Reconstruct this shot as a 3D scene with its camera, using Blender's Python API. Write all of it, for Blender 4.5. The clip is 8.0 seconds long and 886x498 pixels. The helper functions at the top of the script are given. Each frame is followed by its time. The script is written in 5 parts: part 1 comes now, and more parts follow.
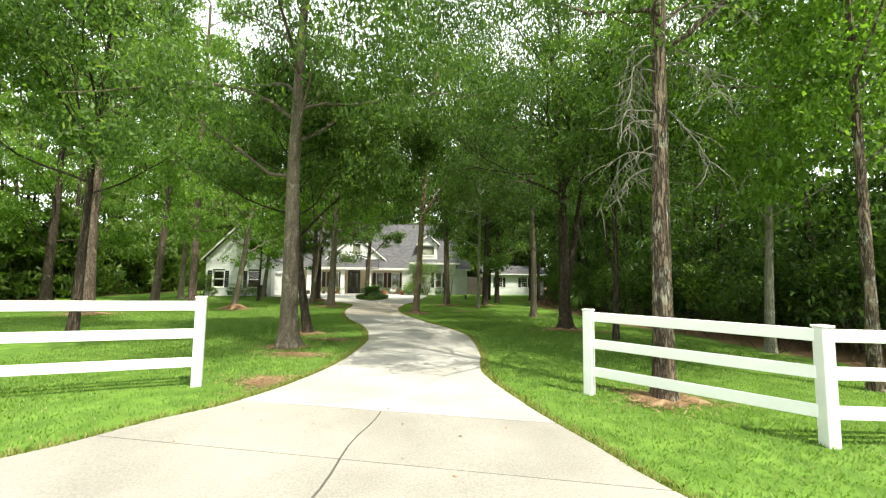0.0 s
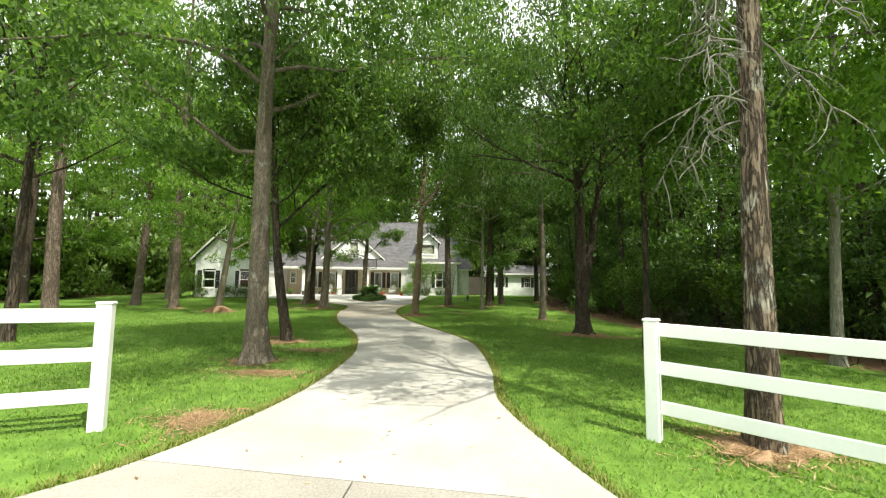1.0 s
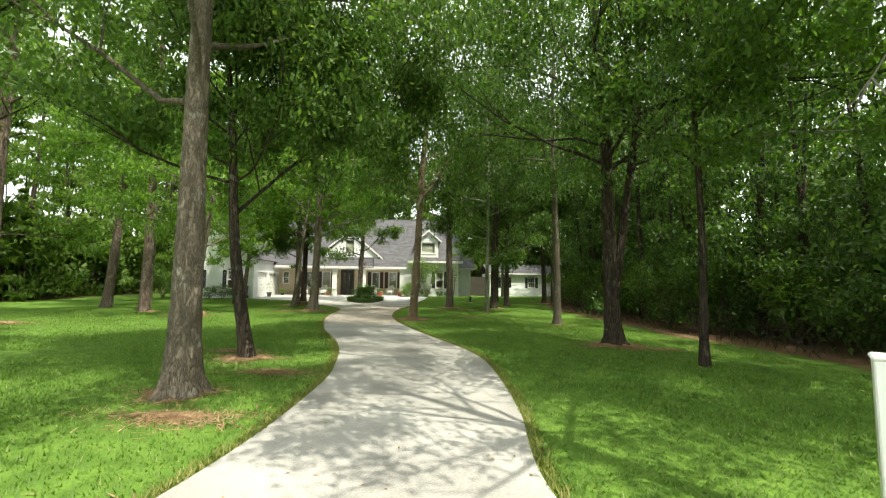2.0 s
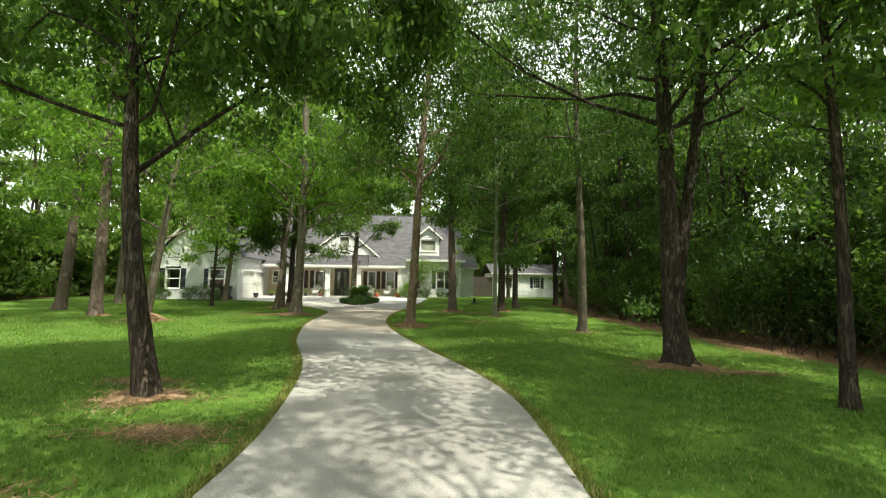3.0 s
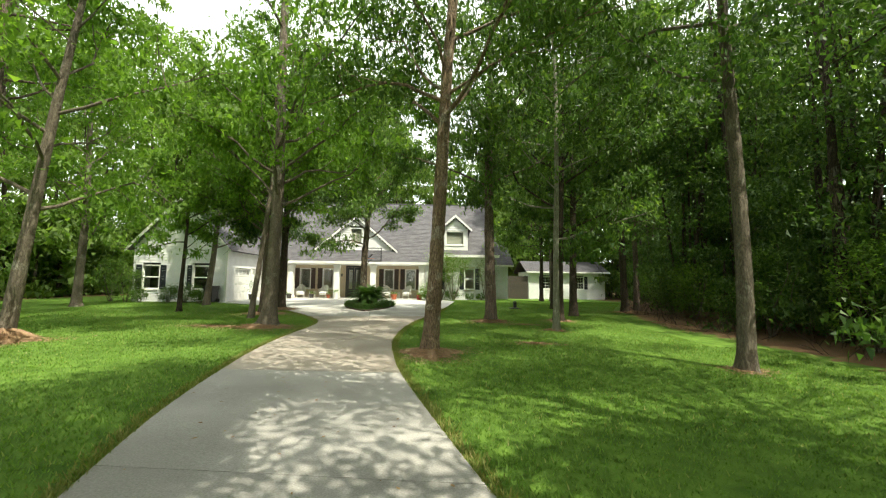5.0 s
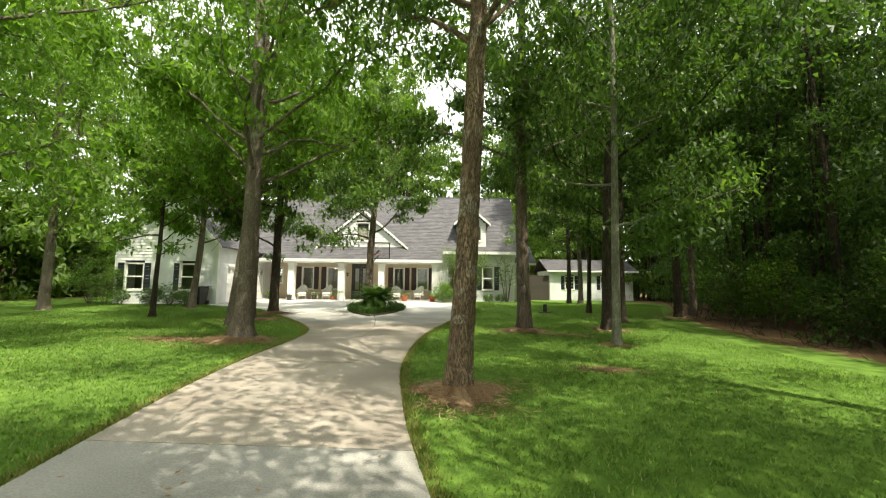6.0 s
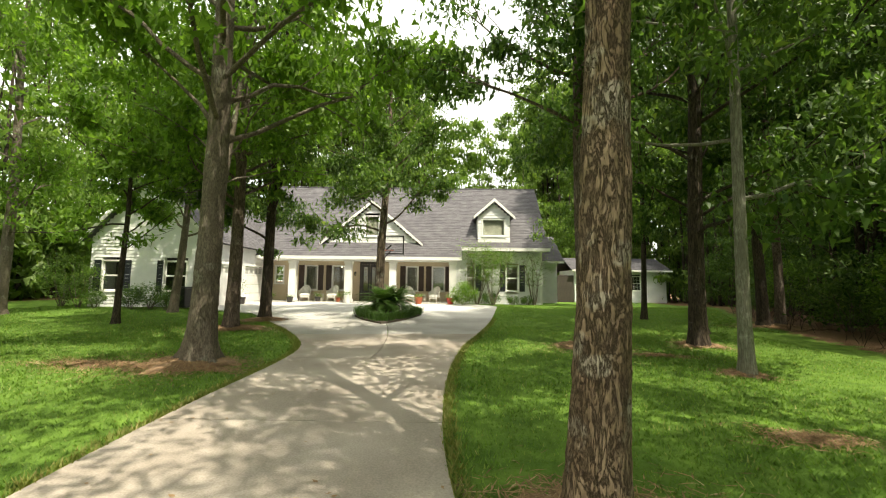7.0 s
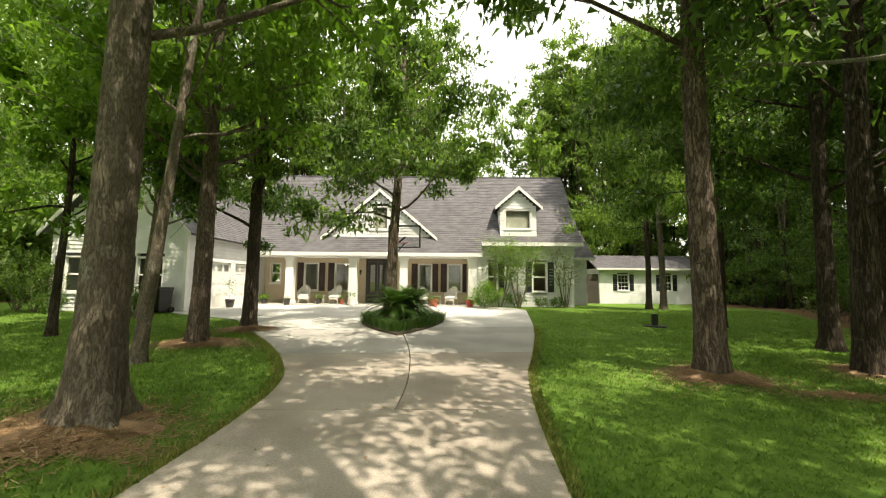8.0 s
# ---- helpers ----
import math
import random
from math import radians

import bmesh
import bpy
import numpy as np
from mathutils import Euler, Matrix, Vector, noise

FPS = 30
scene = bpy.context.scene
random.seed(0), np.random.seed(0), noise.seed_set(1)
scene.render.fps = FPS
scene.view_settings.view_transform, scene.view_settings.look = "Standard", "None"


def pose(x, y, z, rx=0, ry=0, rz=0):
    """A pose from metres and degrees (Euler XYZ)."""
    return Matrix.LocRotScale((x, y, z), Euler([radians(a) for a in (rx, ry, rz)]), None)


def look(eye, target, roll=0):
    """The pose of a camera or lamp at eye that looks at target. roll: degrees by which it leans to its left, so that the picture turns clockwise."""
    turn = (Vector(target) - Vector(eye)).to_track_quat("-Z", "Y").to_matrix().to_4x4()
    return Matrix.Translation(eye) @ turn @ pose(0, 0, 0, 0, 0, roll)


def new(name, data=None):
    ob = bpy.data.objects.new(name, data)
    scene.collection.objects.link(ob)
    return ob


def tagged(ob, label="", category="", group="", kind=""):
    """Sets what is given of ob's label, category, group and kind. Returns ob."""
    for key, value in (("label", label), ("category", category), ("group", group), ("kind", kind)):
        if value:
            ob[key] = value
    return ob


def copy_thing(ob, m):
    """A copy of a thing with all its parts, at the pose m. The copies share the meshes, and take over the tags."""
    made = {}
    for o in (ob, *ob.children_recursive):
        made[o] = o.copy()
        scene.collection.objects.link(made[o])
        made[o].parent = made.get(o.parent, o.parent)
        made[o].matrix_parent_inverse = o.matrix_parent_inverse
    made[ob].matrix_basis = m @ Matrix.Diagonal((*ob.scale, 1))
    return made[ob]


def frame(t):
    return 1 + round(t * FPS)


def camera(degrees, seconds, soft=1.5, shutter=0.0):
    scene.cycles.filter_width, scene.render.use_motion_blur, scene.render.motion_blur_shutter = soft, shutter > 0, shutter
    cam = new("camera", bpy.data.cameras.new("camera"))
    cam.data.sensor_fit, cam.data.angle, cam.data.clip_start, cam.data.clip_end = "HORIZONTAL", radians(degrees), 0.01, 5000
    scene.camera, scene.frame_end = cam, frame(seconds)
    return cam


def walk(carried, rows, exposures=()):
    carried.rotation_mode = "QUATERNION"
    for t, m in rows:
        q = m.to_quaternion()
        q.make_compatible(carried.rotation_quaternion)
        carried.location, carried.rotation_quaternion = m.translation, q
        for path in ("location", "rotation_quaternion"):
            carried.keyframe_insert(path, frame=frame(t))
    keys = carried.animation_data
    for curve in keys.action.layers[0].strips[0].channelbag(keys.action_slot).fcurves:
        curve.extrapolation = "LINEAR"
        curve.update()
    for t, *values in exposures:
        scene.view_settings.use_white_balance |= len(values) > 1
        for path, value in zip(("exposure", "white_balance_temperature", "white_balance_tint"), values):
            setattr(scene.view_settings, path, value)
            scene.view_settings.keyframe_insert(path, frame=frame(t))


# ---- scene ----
cam = camera(96.9, 8.0, soft=1.15)
METRES, EYE, TILT, LEAN, TURN = 22.535, 1.6, 0.0, 0.7, 0.0
ROWS = [
    (0.0, 0.0, 0.0, 0.0, -0.11, 4.62, -1.41),
    (0.5, -0.0006, 0.0347, -0.0003, -0.08, 4.63, -1.37),
    (1.0, -0.0016, 0.0748, -0.0008, -0.04, 4.64, -1.32),
    (1.5, -0.0026, 0.1191, -0.0011, -0.0, 4.65, -1.3),
    (3.0, -0.0088, 0.2954, -0.0044, -0.01, 4.75, -1.38),
    (3.5, -0.0119, 0.3608, -0.0052, 0.55, 4.73, -1.33),
    (4.0, -0.0154, 0.4286, -0.0066, 1.52, 4.75, -1.35),
    (4.5, -0.0196, 0.4989, -0.0082, 2.62, 4.77, -1.38),
    (6.0, -0.0506, 0.707, -0.0106, 5.18, 4.75, -1.34),
    (6.5, -0.0694, 0.776, -0.0119, 5.85, 4.78, -1.34),
    (7.0, -0.0927, 0.8456, -0.0127, 6.45, 4.8, -1.36),
    (7.5, -0.1189, 0.914, -0.0142, 6.83, 4.82, -1.32),
    (8.0, -0.1442, 0.9812, -0.0149, 6.99, 4.79, -1.27),
]
EXPOSURES = [(0.0, 0.68, 6800, 0), (1.0, 0.66, 6800, 0), (2.0, 0.58, 6800, 0), (3.0, 0.52, 6800, 0), (4.5, 0.6, 6900, 0), (6.5, 0.72, 7200, 3), (8.0, 0.66, 7500, 6)]
walk(cam, [(t, pose(0, 0, EYE, TILT, LEAN, TURN) @ pose(METRES * x, METRES * y, METRES * z, 90 + pitch, roll, yaw)) for t, x, y, z, yaw, pitch, roll in ROWS], EXPOSURES)

# ---- world and sun ----
SUN_TO = Vector((0.4, -0.38, 1.0)).normalized()
world = bpy.data.worlds.new("world")
scene.world = world
world.use_nodes = True
wn = world.node_tree.nodes
sky = wn.new("ShaderNodeTexSky")
sky.sky_type, sky.sun_disc = "NISHITA", False
sky.sun_elevation = math.asin(SUN_TO.z)
sky.sun_rotation = math.atan2(SUN_TO.x, SUN_TO.y)
sky.air_density, sky.dust_density, sky.ozone_density = 1.0, 3.0, 1.0
wn["Background"].inputs["Strength"].default_value = 0.15
haze = wn.new("ShaderNodeMix")
haze.data_type = "RGBA"
haze.inputs["Factor"].default_value = 0.6
haze.inputs["B"].default_value = (12.5, 12.6, 12.3, 1)
world.node_tree.links.new(sky.outputs[0], haze.inputs["A"])
world.node_tree.links.new(haze.outputs["Result"], wn["Background"].inputs["Color"])
sun = new("sun", bpy.data.lights.new("sun", "SUN"))
sun.data.energy, sun.data.angle, sun.data.color = 5.0, radians(0.55), (1.0, 0.95, 0.86)
sun.matrix_world = look(SUN_TO * 60, (0, 0, 0))


# ---- materials ----
def material(name, base, second=None, rough=0.7, scale=4.0, bump=0.2, fine=40.0, metal=0.0, stretch=(1, 1, 1), third=None, coords="Object", rand=0.0, speck=0.18):
    """Two colours mixed by a broad noise, a fine grain on top, and relief."""
    m = bpy.data.materials.new(name)
    m.use_nodes = True
    nt = m.node_tree
    n, ln = nt.nodes, nt.links
    b = n["Principled BSDF"]
    b.inputs["Roughness"].default_value, b.inputs["Metallic"].default_value = rough, metal
    tc, mp = n.new("ShaderNodeTexCoord"), n.new("ShaderNodeMapping")
    mp.inputs["Scale"].default_value = stretch
    ln.new(tc.outputs[coords], mp.inputs["Vector"])
    big, small = n.new("ShaderNodeTexNoise"), n.new("ShaderNodeTexNoise")
    big.inputs["Scale"].default_value, big.inputs["Detail"].default_value = scale, 5
    small.inputs["Scale"].default_value, small.inputs["Detail"].default_value = fine, 4
    ln.new(mp.outputs[0], big.inputs["Vector"])
    ln.new(mp.outputs[0], small.inputs["Vector"])
    ramp = n.new("ShaderNodeValToRGB")
    second = second or tuple(c * 0.75 for c in base)
    ramp.color_ramp.elements[0].position, ramp.color_ramp.elements[1].position = 0.36, 0.64
    ramp.color_ramp.elements[0].color, ramp.color_ramp.elements[1].color = (*second, 1), (*base, 1)
    if third:
        e = ramp.color_ramp.elements.new(0.72)
        e.color = (*third, 1)
    ln.new(big.outputs["Fac"], ramp.inputs["Fac"])
    grain = n.new("ShaderNodeMapRange")
    grain.inputs["From Min"].default_value, grain.inputs["From Max"].default_value = 0.3, 0.7
    grain.inputs["To Min"].default_value, grain.inputs["To Max"].default_value = 1 - speck, 1 + speck * 0.8
    ln.new(small.outputs["Fac"], grain.inputs["Value"])
    mul = n.new("ShaderNodeMix")
    mul.data_type, mul.blend_type = "RGBA", "MULTIPLY"
    mul.inputs["Factor"].default_value = 1.0
    ln.new(ramp.outputs["Color"], mul.inputs["A"])
    ln.new(grain.outputs[0], mul.inputs["B"])
    out = mul.outputs["Result"]
    if rand:
        info, hsv, mr = n.new("ShaderNodeObjectInfo"), n.new("ShaderNodeHueSaturation"), n.new("ShaderNodeMapRange")
        mr.inputs["To Min"].default_value, mr.inputs["To Max"].default_value = 1 - rand, 1 + rand
        ln.new(info.outputs["Random"], mr.inputs["Value"])
        ln.new(mr.outputs[0], hsv.inputs["Value"])
        ln.new(out, hsv.inputs["Color"])
        out = hsv.outputs["Color"]
    ln.new(out, b.inputs["Base Color"])
    if bump:
        bp = n.new("ShaderNodeBump")
        bp.inputs["Strength"].default_value, bp.inputs["Distance"].default_value = bump, 0.02
        ln.new(small.outputs["Fac"], bp.inputs["Height"])
        ln.new(bp.outputs[0], b.inputs["Normal"])
    return m


def leaf_material(name, dark, light, through_light=0.4, rough=0.5, yellow=None):
    """Foliage: each leaf its own tone, some light passes through."""
    m = bpy.data.materials.new(name)
    m.use_nodes = True
    n, ln = m.node_tree.nodes, m.node_tree.links
    b, out = n["Principled BSDF"], n["Material Output"]
    b.inputs["Roughness"].default_value = rough
    b.inputs["Specular IOR Level"].default_value = 0.35
    geo, ramp = n.new("ShaderNodeNewGeometry"), n.new("ShaderNodeValToRGB")
    ramp.color_ramp.elements[0].color, ramp.color_ramp.elements[1].color = (*dark, 1), (*light, 1)
    if yellow:
        ramp.color_ramp.elements[1].position = 0.9
        e = ramp.color_ramp.elements.new(1.0)
        e.color = (*yellow, 1)
    ln.new(geo.outputs["Random Per Island"], ramp.inputs["Fac"])
    ln.new(ramp.outputs["Color"], b.inputs["Base Color"])
    tr, mix = n.new("ShaderNodeBsdfTranslucent"), n.new("ShaderNodeMixShader")
    gain = n.new("ShaderNodeMix")
    gain.data_type, gain.blend_type = "RGBA", "MULTIPLY"
    gain.inputs["Factor"].default_value = 1.0
    gain.inputs["B"].default_value = (1.27, 1.42, 0.68, 1)
    ln.new(ramp.outputs["Color"], gain.inputs["A"])
    ln.new(gain.outputs["Result"], tr.inputs["Color"])
    mix.inputs["Fac"].default_value = through_light
    ln.new(b.outputs[0], mix.inputs[1])
    ln.new(tr.outputs[0], mix.inputs[2])
    ln.new(mix.outputs[0], out.inputs["Surface"])
    return m


def glass_material(name, tint=(0.8, 0.84, 0.82)):
    m = bpy.data.materials.new(name)
    m.use_nodes = True
    b = m.node_tree.nodes["Principled BSDF"]
    b.inputs["Base Color"].default_value = (*tint, 1)
    b.inputs["Roughness"].default_value, b.inputs["IOR"].default_value = 0.02, 1.5
    b.inputs["Transmission Weight"].default_value = 1.0
    return m


# paler than the drive, with some of the court's sunshine put into the colour
CONCRETE_COURT = material("pale_concrete", (0.52, 0.505, 0.48), (0.43, 0.415, 0.395), 0.9, 0.8, 0.2, 60)
CONCRETE = material("concrete", (0.405, 0.385, 0.362), (0.305, 0.288, 0.268), 0.9, 0.8, 0.25, 60, coords="Object", rand=0.06)
CONCRETE_TAN = material("tan_stained_concrete", (0.42, 0.365, 0.315), (0.305, 0.258, 0.218), 0.9, 0.9, 0.25, 60, rand=0.05)
CONCRETE_WORN = material("worn_concrete", (0.315, 0.29, 0.265), (0.235, 0.215, 0.195), 0.9, 0.7, 0.3, 55, rand=0.05)
WHITE_VINYL = material("white_vinyl", (0.8, 0.8, 0.8), (0.76, 0.77, 0.76), 0.4, 3.0, 0.015, 30, speck=0.02)
SIDING = material("white_siding", (0.75, 0.75, 0.75), (0.66, 0.66, 0.66), 0.6, 1.5, 0.06, 50, speck=0.06)
WHITE_PAINT = material("white_paint", (0.8, 0.79, 0.76), (0.74, 0.73, 0.7), 0.5, 2.0, 0.04, 40, speck=0.04)
CREAM_WALL = material("cream_stucco", (0.62, 0.52, 0.38), (0.56, 0.46, 0.33), 0.8, 1.5, 0.15, 70)
SHINGLE = material("roof_shingle", (0.13, 0.124, 0.135), (0.085, 0.08, 0.09), 0.9, 1.8, 0.5, 24, stretch=(1, 2.2, 2.2))
SHUTTER_BROWN = material("brown_shutter", (0.055, 0.028, 0.02), (0.04, 0.02, 0.015), 0.5, 5, 0.1, 60)
SHUTTER_DARK = material("dark_blue_shutter", (0.02, 0.024, 0.035), (0.014, 0.017, 0.025), 0.5, 5, 0.1, 60)
DOOR_PAINT = material("grey_door_paint", (0.06, 0.052, 0.048), (0.045, 0.04, 0.036), 0.45, 4, 0.05, 60)
GLASS = glass_material("window_glass")
BLIND = material("window_blind", (0.34, 0.335, 0.27), (0.28, 0.275, 0.22), 0.7, 3, 0.1, 60)
BLACK_PLASTIC = material("black_plastic", (0.018, 0.018, 0.02), (0.012, 0.012, 0.014), 0.4, 5, 0.05, 40)
DARK_METAL = material("dark_metal", (0.03, 0.028, 0.026), (0.02, 0.018, 0.017), 0.45, 6, 0.05, 60, metal=0.6)
WICKER = material("white_wicker", (0.74, 0.72, 0.67), (0.6, 0.58, 0.53), 0.6, 8, 0.5, 90)
TERRACOTTA = material("terracotta", (0.42, 0.12, 0.055), (0.33, 0.09, 0.045), 0.8, 6, 0.15, 50)
RED_GLAZE = material("red_glaze", (0.45, 0.035, 0.025), (0.35, 0.025, 0.02), 0.3, 6, 0.05, 50)
DARK_GLAZE = material("dark_glaze", (0.05, 0.045, 0.042), (0.035, 0.03, 0.03), 0.4, 6, 0.05, 50)
STRAW = material("pine_straw", (0.42, 0.27, 0.165), (0.25, 0.155, 0.09), 0.95, 3.0, 0.9, 60, third=(0.34, 0.25, 0.16))
SOIL = material("bed_soil", (0.07, 0.05, 0.035), (0.045, 0.033, 0.024), 0.95, 5, 0.8, 50)
FENCE_WOOD = material("weathered_fence_wood", (0.06, 0.047, 0.036), (0.04, 0.032, 0.026), 0.85, 3, 0.3, 40, stretch=(6, 6, 0.6))



def bark_material(name, plate, second, crack, lichen, scale=16.0, long=0.22, patches=0.62, depth=0.03):
    """Bark: long plates between dark cracks, uneven in tone, with pale lichen patches."""
    m = bpy.data.materials.new(name)
    m.use_nodes = True
    n, ln = m.node_tree.nodes, m.node_tree.links
    b = n["Principled BSDF"]
    b.inputs["Roughness"].default_value = 0.95
    b.inputs["Specular IOR Level"].default_value = 0.2
    tc, mp = n.new("ShaderNodeTexCoord"), n.new("ShaderNodeMapping")
    mp.inputs["Scale"].default_value = (1, 1, long)
    ln.new(tc.outputs["Object"], mp.inputs["Vector"])
    warp = n.new("ShaderNodeTexNoise")
    warp.inputs["Scale"].default_value, warp.inputs["Detail"].default_value = 7.0, 6
    ln.new(mp.outputs[0], warp.inputs["Vector"])
    off = n.new("ShaderNodeVectorMath")
    off.operation = "MULTIPLY_ADD"
    off.inputs[1].default_value = (0.2, 0.2, 0.2)
    ln.new(warp.outputs["Color"], off.inputs[0])
    ln.new(mp.outputs[0], off.inputs[2])
    vor = n.new("ShaderNodeTexNoise")
    vor.inputs["Scale"].default_value, vor.inputs["Detail"].default_value, vor.inputs["Roughness"].default_value = scale, 6, 0.6
    ln.new(off.outputs[0], vor.inputs["Vector"])
    away, size = n.new("ShaderNodeMath"), n.new("ShaderNodeMath")
    away.operation, size.operation = "SUBTRACT", "ABSOLUTE"
    away.inputs[1].default_value = 0.5
    ln.new(vor.outputs["Fac"], away.inputs[0])
    ln.new(away.outputs[0], size.inputs[0])
    tone, spots, fine = n.new("ShaderNodeTexNoise"), n.new("ShaderNodeTexNoise"), n.new("ShaderNodeTexNoise")
    tone.inputs["Scale"].default_value, tone.inputs["Detail"].default_value = 5.0, 5
    spots.inputs["Scale"].default_value, spots.inputs["Detail"].default_value = 3.2, 6
    fine.inputs["Scale"].default_value, fine.inputs["Detail"].default_value = 60.0, 4
    ln.new(mp.outputs[0], tone.inputs["Vector"])
    ln.new(tc.outputs["Object"], spots.inputs["Vector"])
    ln.new(mp.outputs[0], fine.inputs["Vector"])
    r1 = n.new("ShaderNodeValToRGB")
    r1.color_ramp.elements[0].position, r1.color_ramp.elements[1].position = 0.35, 0.65
    r1.color_ramp.elements[0].color, r1.color_ramp.elements[1].color = (*second, 1), (*plate, 1)
    ln.new(tone.outputs["Fac"], r1.inputs["Fac"])
    m1, m2, m3 = n.new("ShaderNodeMix"), n.new("ShaderNodeMix"), n.new("ShaderNodeMix")
    for k in (m1, m2, m3):
        k.data_type = "RGBA"
    s1 = n.new("ShaderNodeMapRange")
    s1.inputs["From Min"].default_value, s1.inputs["From Max"].default_value = patches, patches + 0.06
    s1.inputs["To Max"].default_value = 0.85
    ln.new(spots.outputs["Fac"], s1.inputs["Value"])
    ln.new(s1.outputs[0], m1.inputs["Factor"])
    ln.new(r1.outputs["Color"], m1.inputs["A"])
    m1.inputs["B"].default_value = (*lichen, 1)
    edge = n.new("ShaderNodeMapRange")
    edge.inputs["From Min"].default_value, edge.inputs["From Max"].default_value = 0.0, 0.075
    ln.new(size.outputs[0], edge.inputs["Value"])
    ln.new(edge.outputs[0], m2.inputs["Factor"])
    m2.inputs["A"].default_value = (*crack, 1)
    ln.new(m1.outputs["Result"], m2.inputs["B"])
    m3.blend_type = "MULTIPLY"
    m3.inputs["Factor"].default_value = 1.0
    gr = n.new("ShaderNodeMapRange")
    gr.inputs["From Min"].default_value, gr.inputs["From Max"].default_value = 0.3, 0.7
    gr.inputs["To Min"].default_value, gr.inputs["To Max"].default_value = 0.7, 1.25
    ln.new(fine.outputs["Fac"], gr.inputs["Value"])
    ln.new(m2.outputs["Result"], m3.inputs["A"])
    ln.new(gr.outputs[0], m3.inputs["B"])
    ln.new(m3.outputs["Result"], b.inputs["Base Color"])
    add = n.new("ShaderNodeMath")
    add.operation = "MULTIPLY_ADD"
    add.inputs[1].default_value = 0.35
    ln.new(fine.outputs["Fac"], add.inputs[0])
    ln.new(edge.outputs[0], add.inputs[2])
    bp = n.new("ShaderNodeBump")
    bp.inputs["Strength"].default_value, bp.inputs["Distance"].default_value = 0.9, depth
    ln.new(add.outputs[0], bp.inputs["Height"])
    ln.new(bp.outputs[0], b.inputs["Normal"])
    return m


BARK_OAK = bark_material("oak_bark", (0.26, 0.2, 0.148), (0.16, 0.12, 0.088), (0.05, 0.039, 0.03), (0.34, 0.32, 0.26), 17, 0.16, 0.54)
BARK_GREY = bark_material("grey_bark", (0.21, 0.175, 0.137), (0.15, 0.124, 0.095), (0.115, 0.092, 0.07), (0.28, 0.26, 0.215), 20, 0.3, 0.58, 0.012)
BARK_DARK = bark_material("dark_bark", (0.11, 0.083, 0.062), (0.065, 0.05, 0.038), (0.034, 0.026, 0.02), (0.2, 0.19, 0.16), 18, 0.16, 0.62)
BARK_PINE = bark_material("pine_bark", (0.215, 0.165, 0.132), (0.15, 0.113, 0.09), (0.075, 0.053, 0.042), (0.28, 0.235, 0.195), 17, 0.22, 0.6, 0.02)
BARK_FLAKY = bark_material("flaking_brown_bark", (0.37, 0.275, 0.185), (0.24, 0.165, 0.105), (0.1, 0.07, 0.047), (0.48, 0.42, 0.33), 30, 0.25, 0.54, 0.02)
BARK_PALE = bark_material("pale_smooth_bark", (0.3, 0.29, 0.23), (0.22, 0.21, 0.16), (0.16, 0.15, 0.115), (0.38, 0.37, 0.31), 26, 0.12, 0.55, 0.008)
TWIG = material("bare_grey_twig", (0.21, 0.195, 0.165), (0.13, 0.12, 0.1), 0.9, 6, 0.3, 50)

LEAF_OAK = leaf_material("oak_leaf", (0.05, 0.095, 0.024), (0.13, 0.212, 0.05), 0.5, yellow=(0.23, 0.3, 0.07))
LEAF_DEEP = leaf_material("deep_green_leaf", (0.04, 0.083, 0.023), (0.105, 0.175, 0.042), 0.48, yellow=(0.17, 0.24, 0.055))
LEAF_BRIGHT = leaf_material("bright_green_leaf", (0.085, 0.155, 0.025), (0.17, 0.28, 0.05), 0.55, yellow=(0.25, 0.36, 0.07))
LEAF_WOODS = leaf_material("woods_leaf", (0.075, 0.13, 0.03), (0.165, 0.245, 0.055), 0.55, yellow=(0.23, 0.31, 0.08))
GRASS = leaf_material("grass_blade", (0.102, 0.185, 0.033), (0.18, 0.28, 0.06), 0.5, 0.6, yellow=(0.34, 0.34, 0.15))
GRASS_DRY = leaf_material("dry_grass_blade", (0.12, 0.17, 0.025), (0.26, 0.25, 0.08), 0.35, 0.7, yellow=(0.38, 0.3, 0.15))
LEAF_PALM = leaf_material("palm_leaf", (0.05, 0.11, 0.025), (0.11, 0.2, 0.045), 0.3, 0.35)


# ---- helpers of this scene ----


def part(name, bm, mat, parent=None, label=""):
    """Links a bmesh as one mesh object under a thing or a part."""
    me = bpy.data.meshes.new(name)
    bm.to_mesh(me)
    bm.free()
    me.materials.append(mat)
    ob = new(name, me)
    ob.parent = parent
    return tagged(ob, label)


def raw(name, verts, faces, mat, parent=None, label="", smooth=False):
    """A mesh from arrays: verts (n, 3); faces (m, 3 or 4)."""
    me = bpy.data.meshes.new(name)
    verts, faces = np.asarray(verts, np.float32), np.asarray(faces, np.int32)
    k = faces.shape[1]
    me.vertices.add(len(verts))
    me.vertices.foreach_set("co", verts.ravel())
    me.loops.add(faces.size)
    me.loops.foreach_set("vertex_index", faces.ravel())
    me.polygons.add(len(faces))
    me.polygons.foreach_set("loop_start", np.arange(0, faces.size, k, dtype=np.int32))
    me.polygons.foreach_set("use_smooth", np.full(len(faces), smooth))
    me.update(calc_edges=True)
    me.materials.append(mat)
    ob = new(name, me)
    ob.parent = parent
    return tagged(ob, label)


def empty(name, m, label, category, group="", kind=""):
    ob = new(name)
    ob.matrix_world = m
    ob.empty_display_size = 0.2
    return tagged(ob, label, category, group, kind)


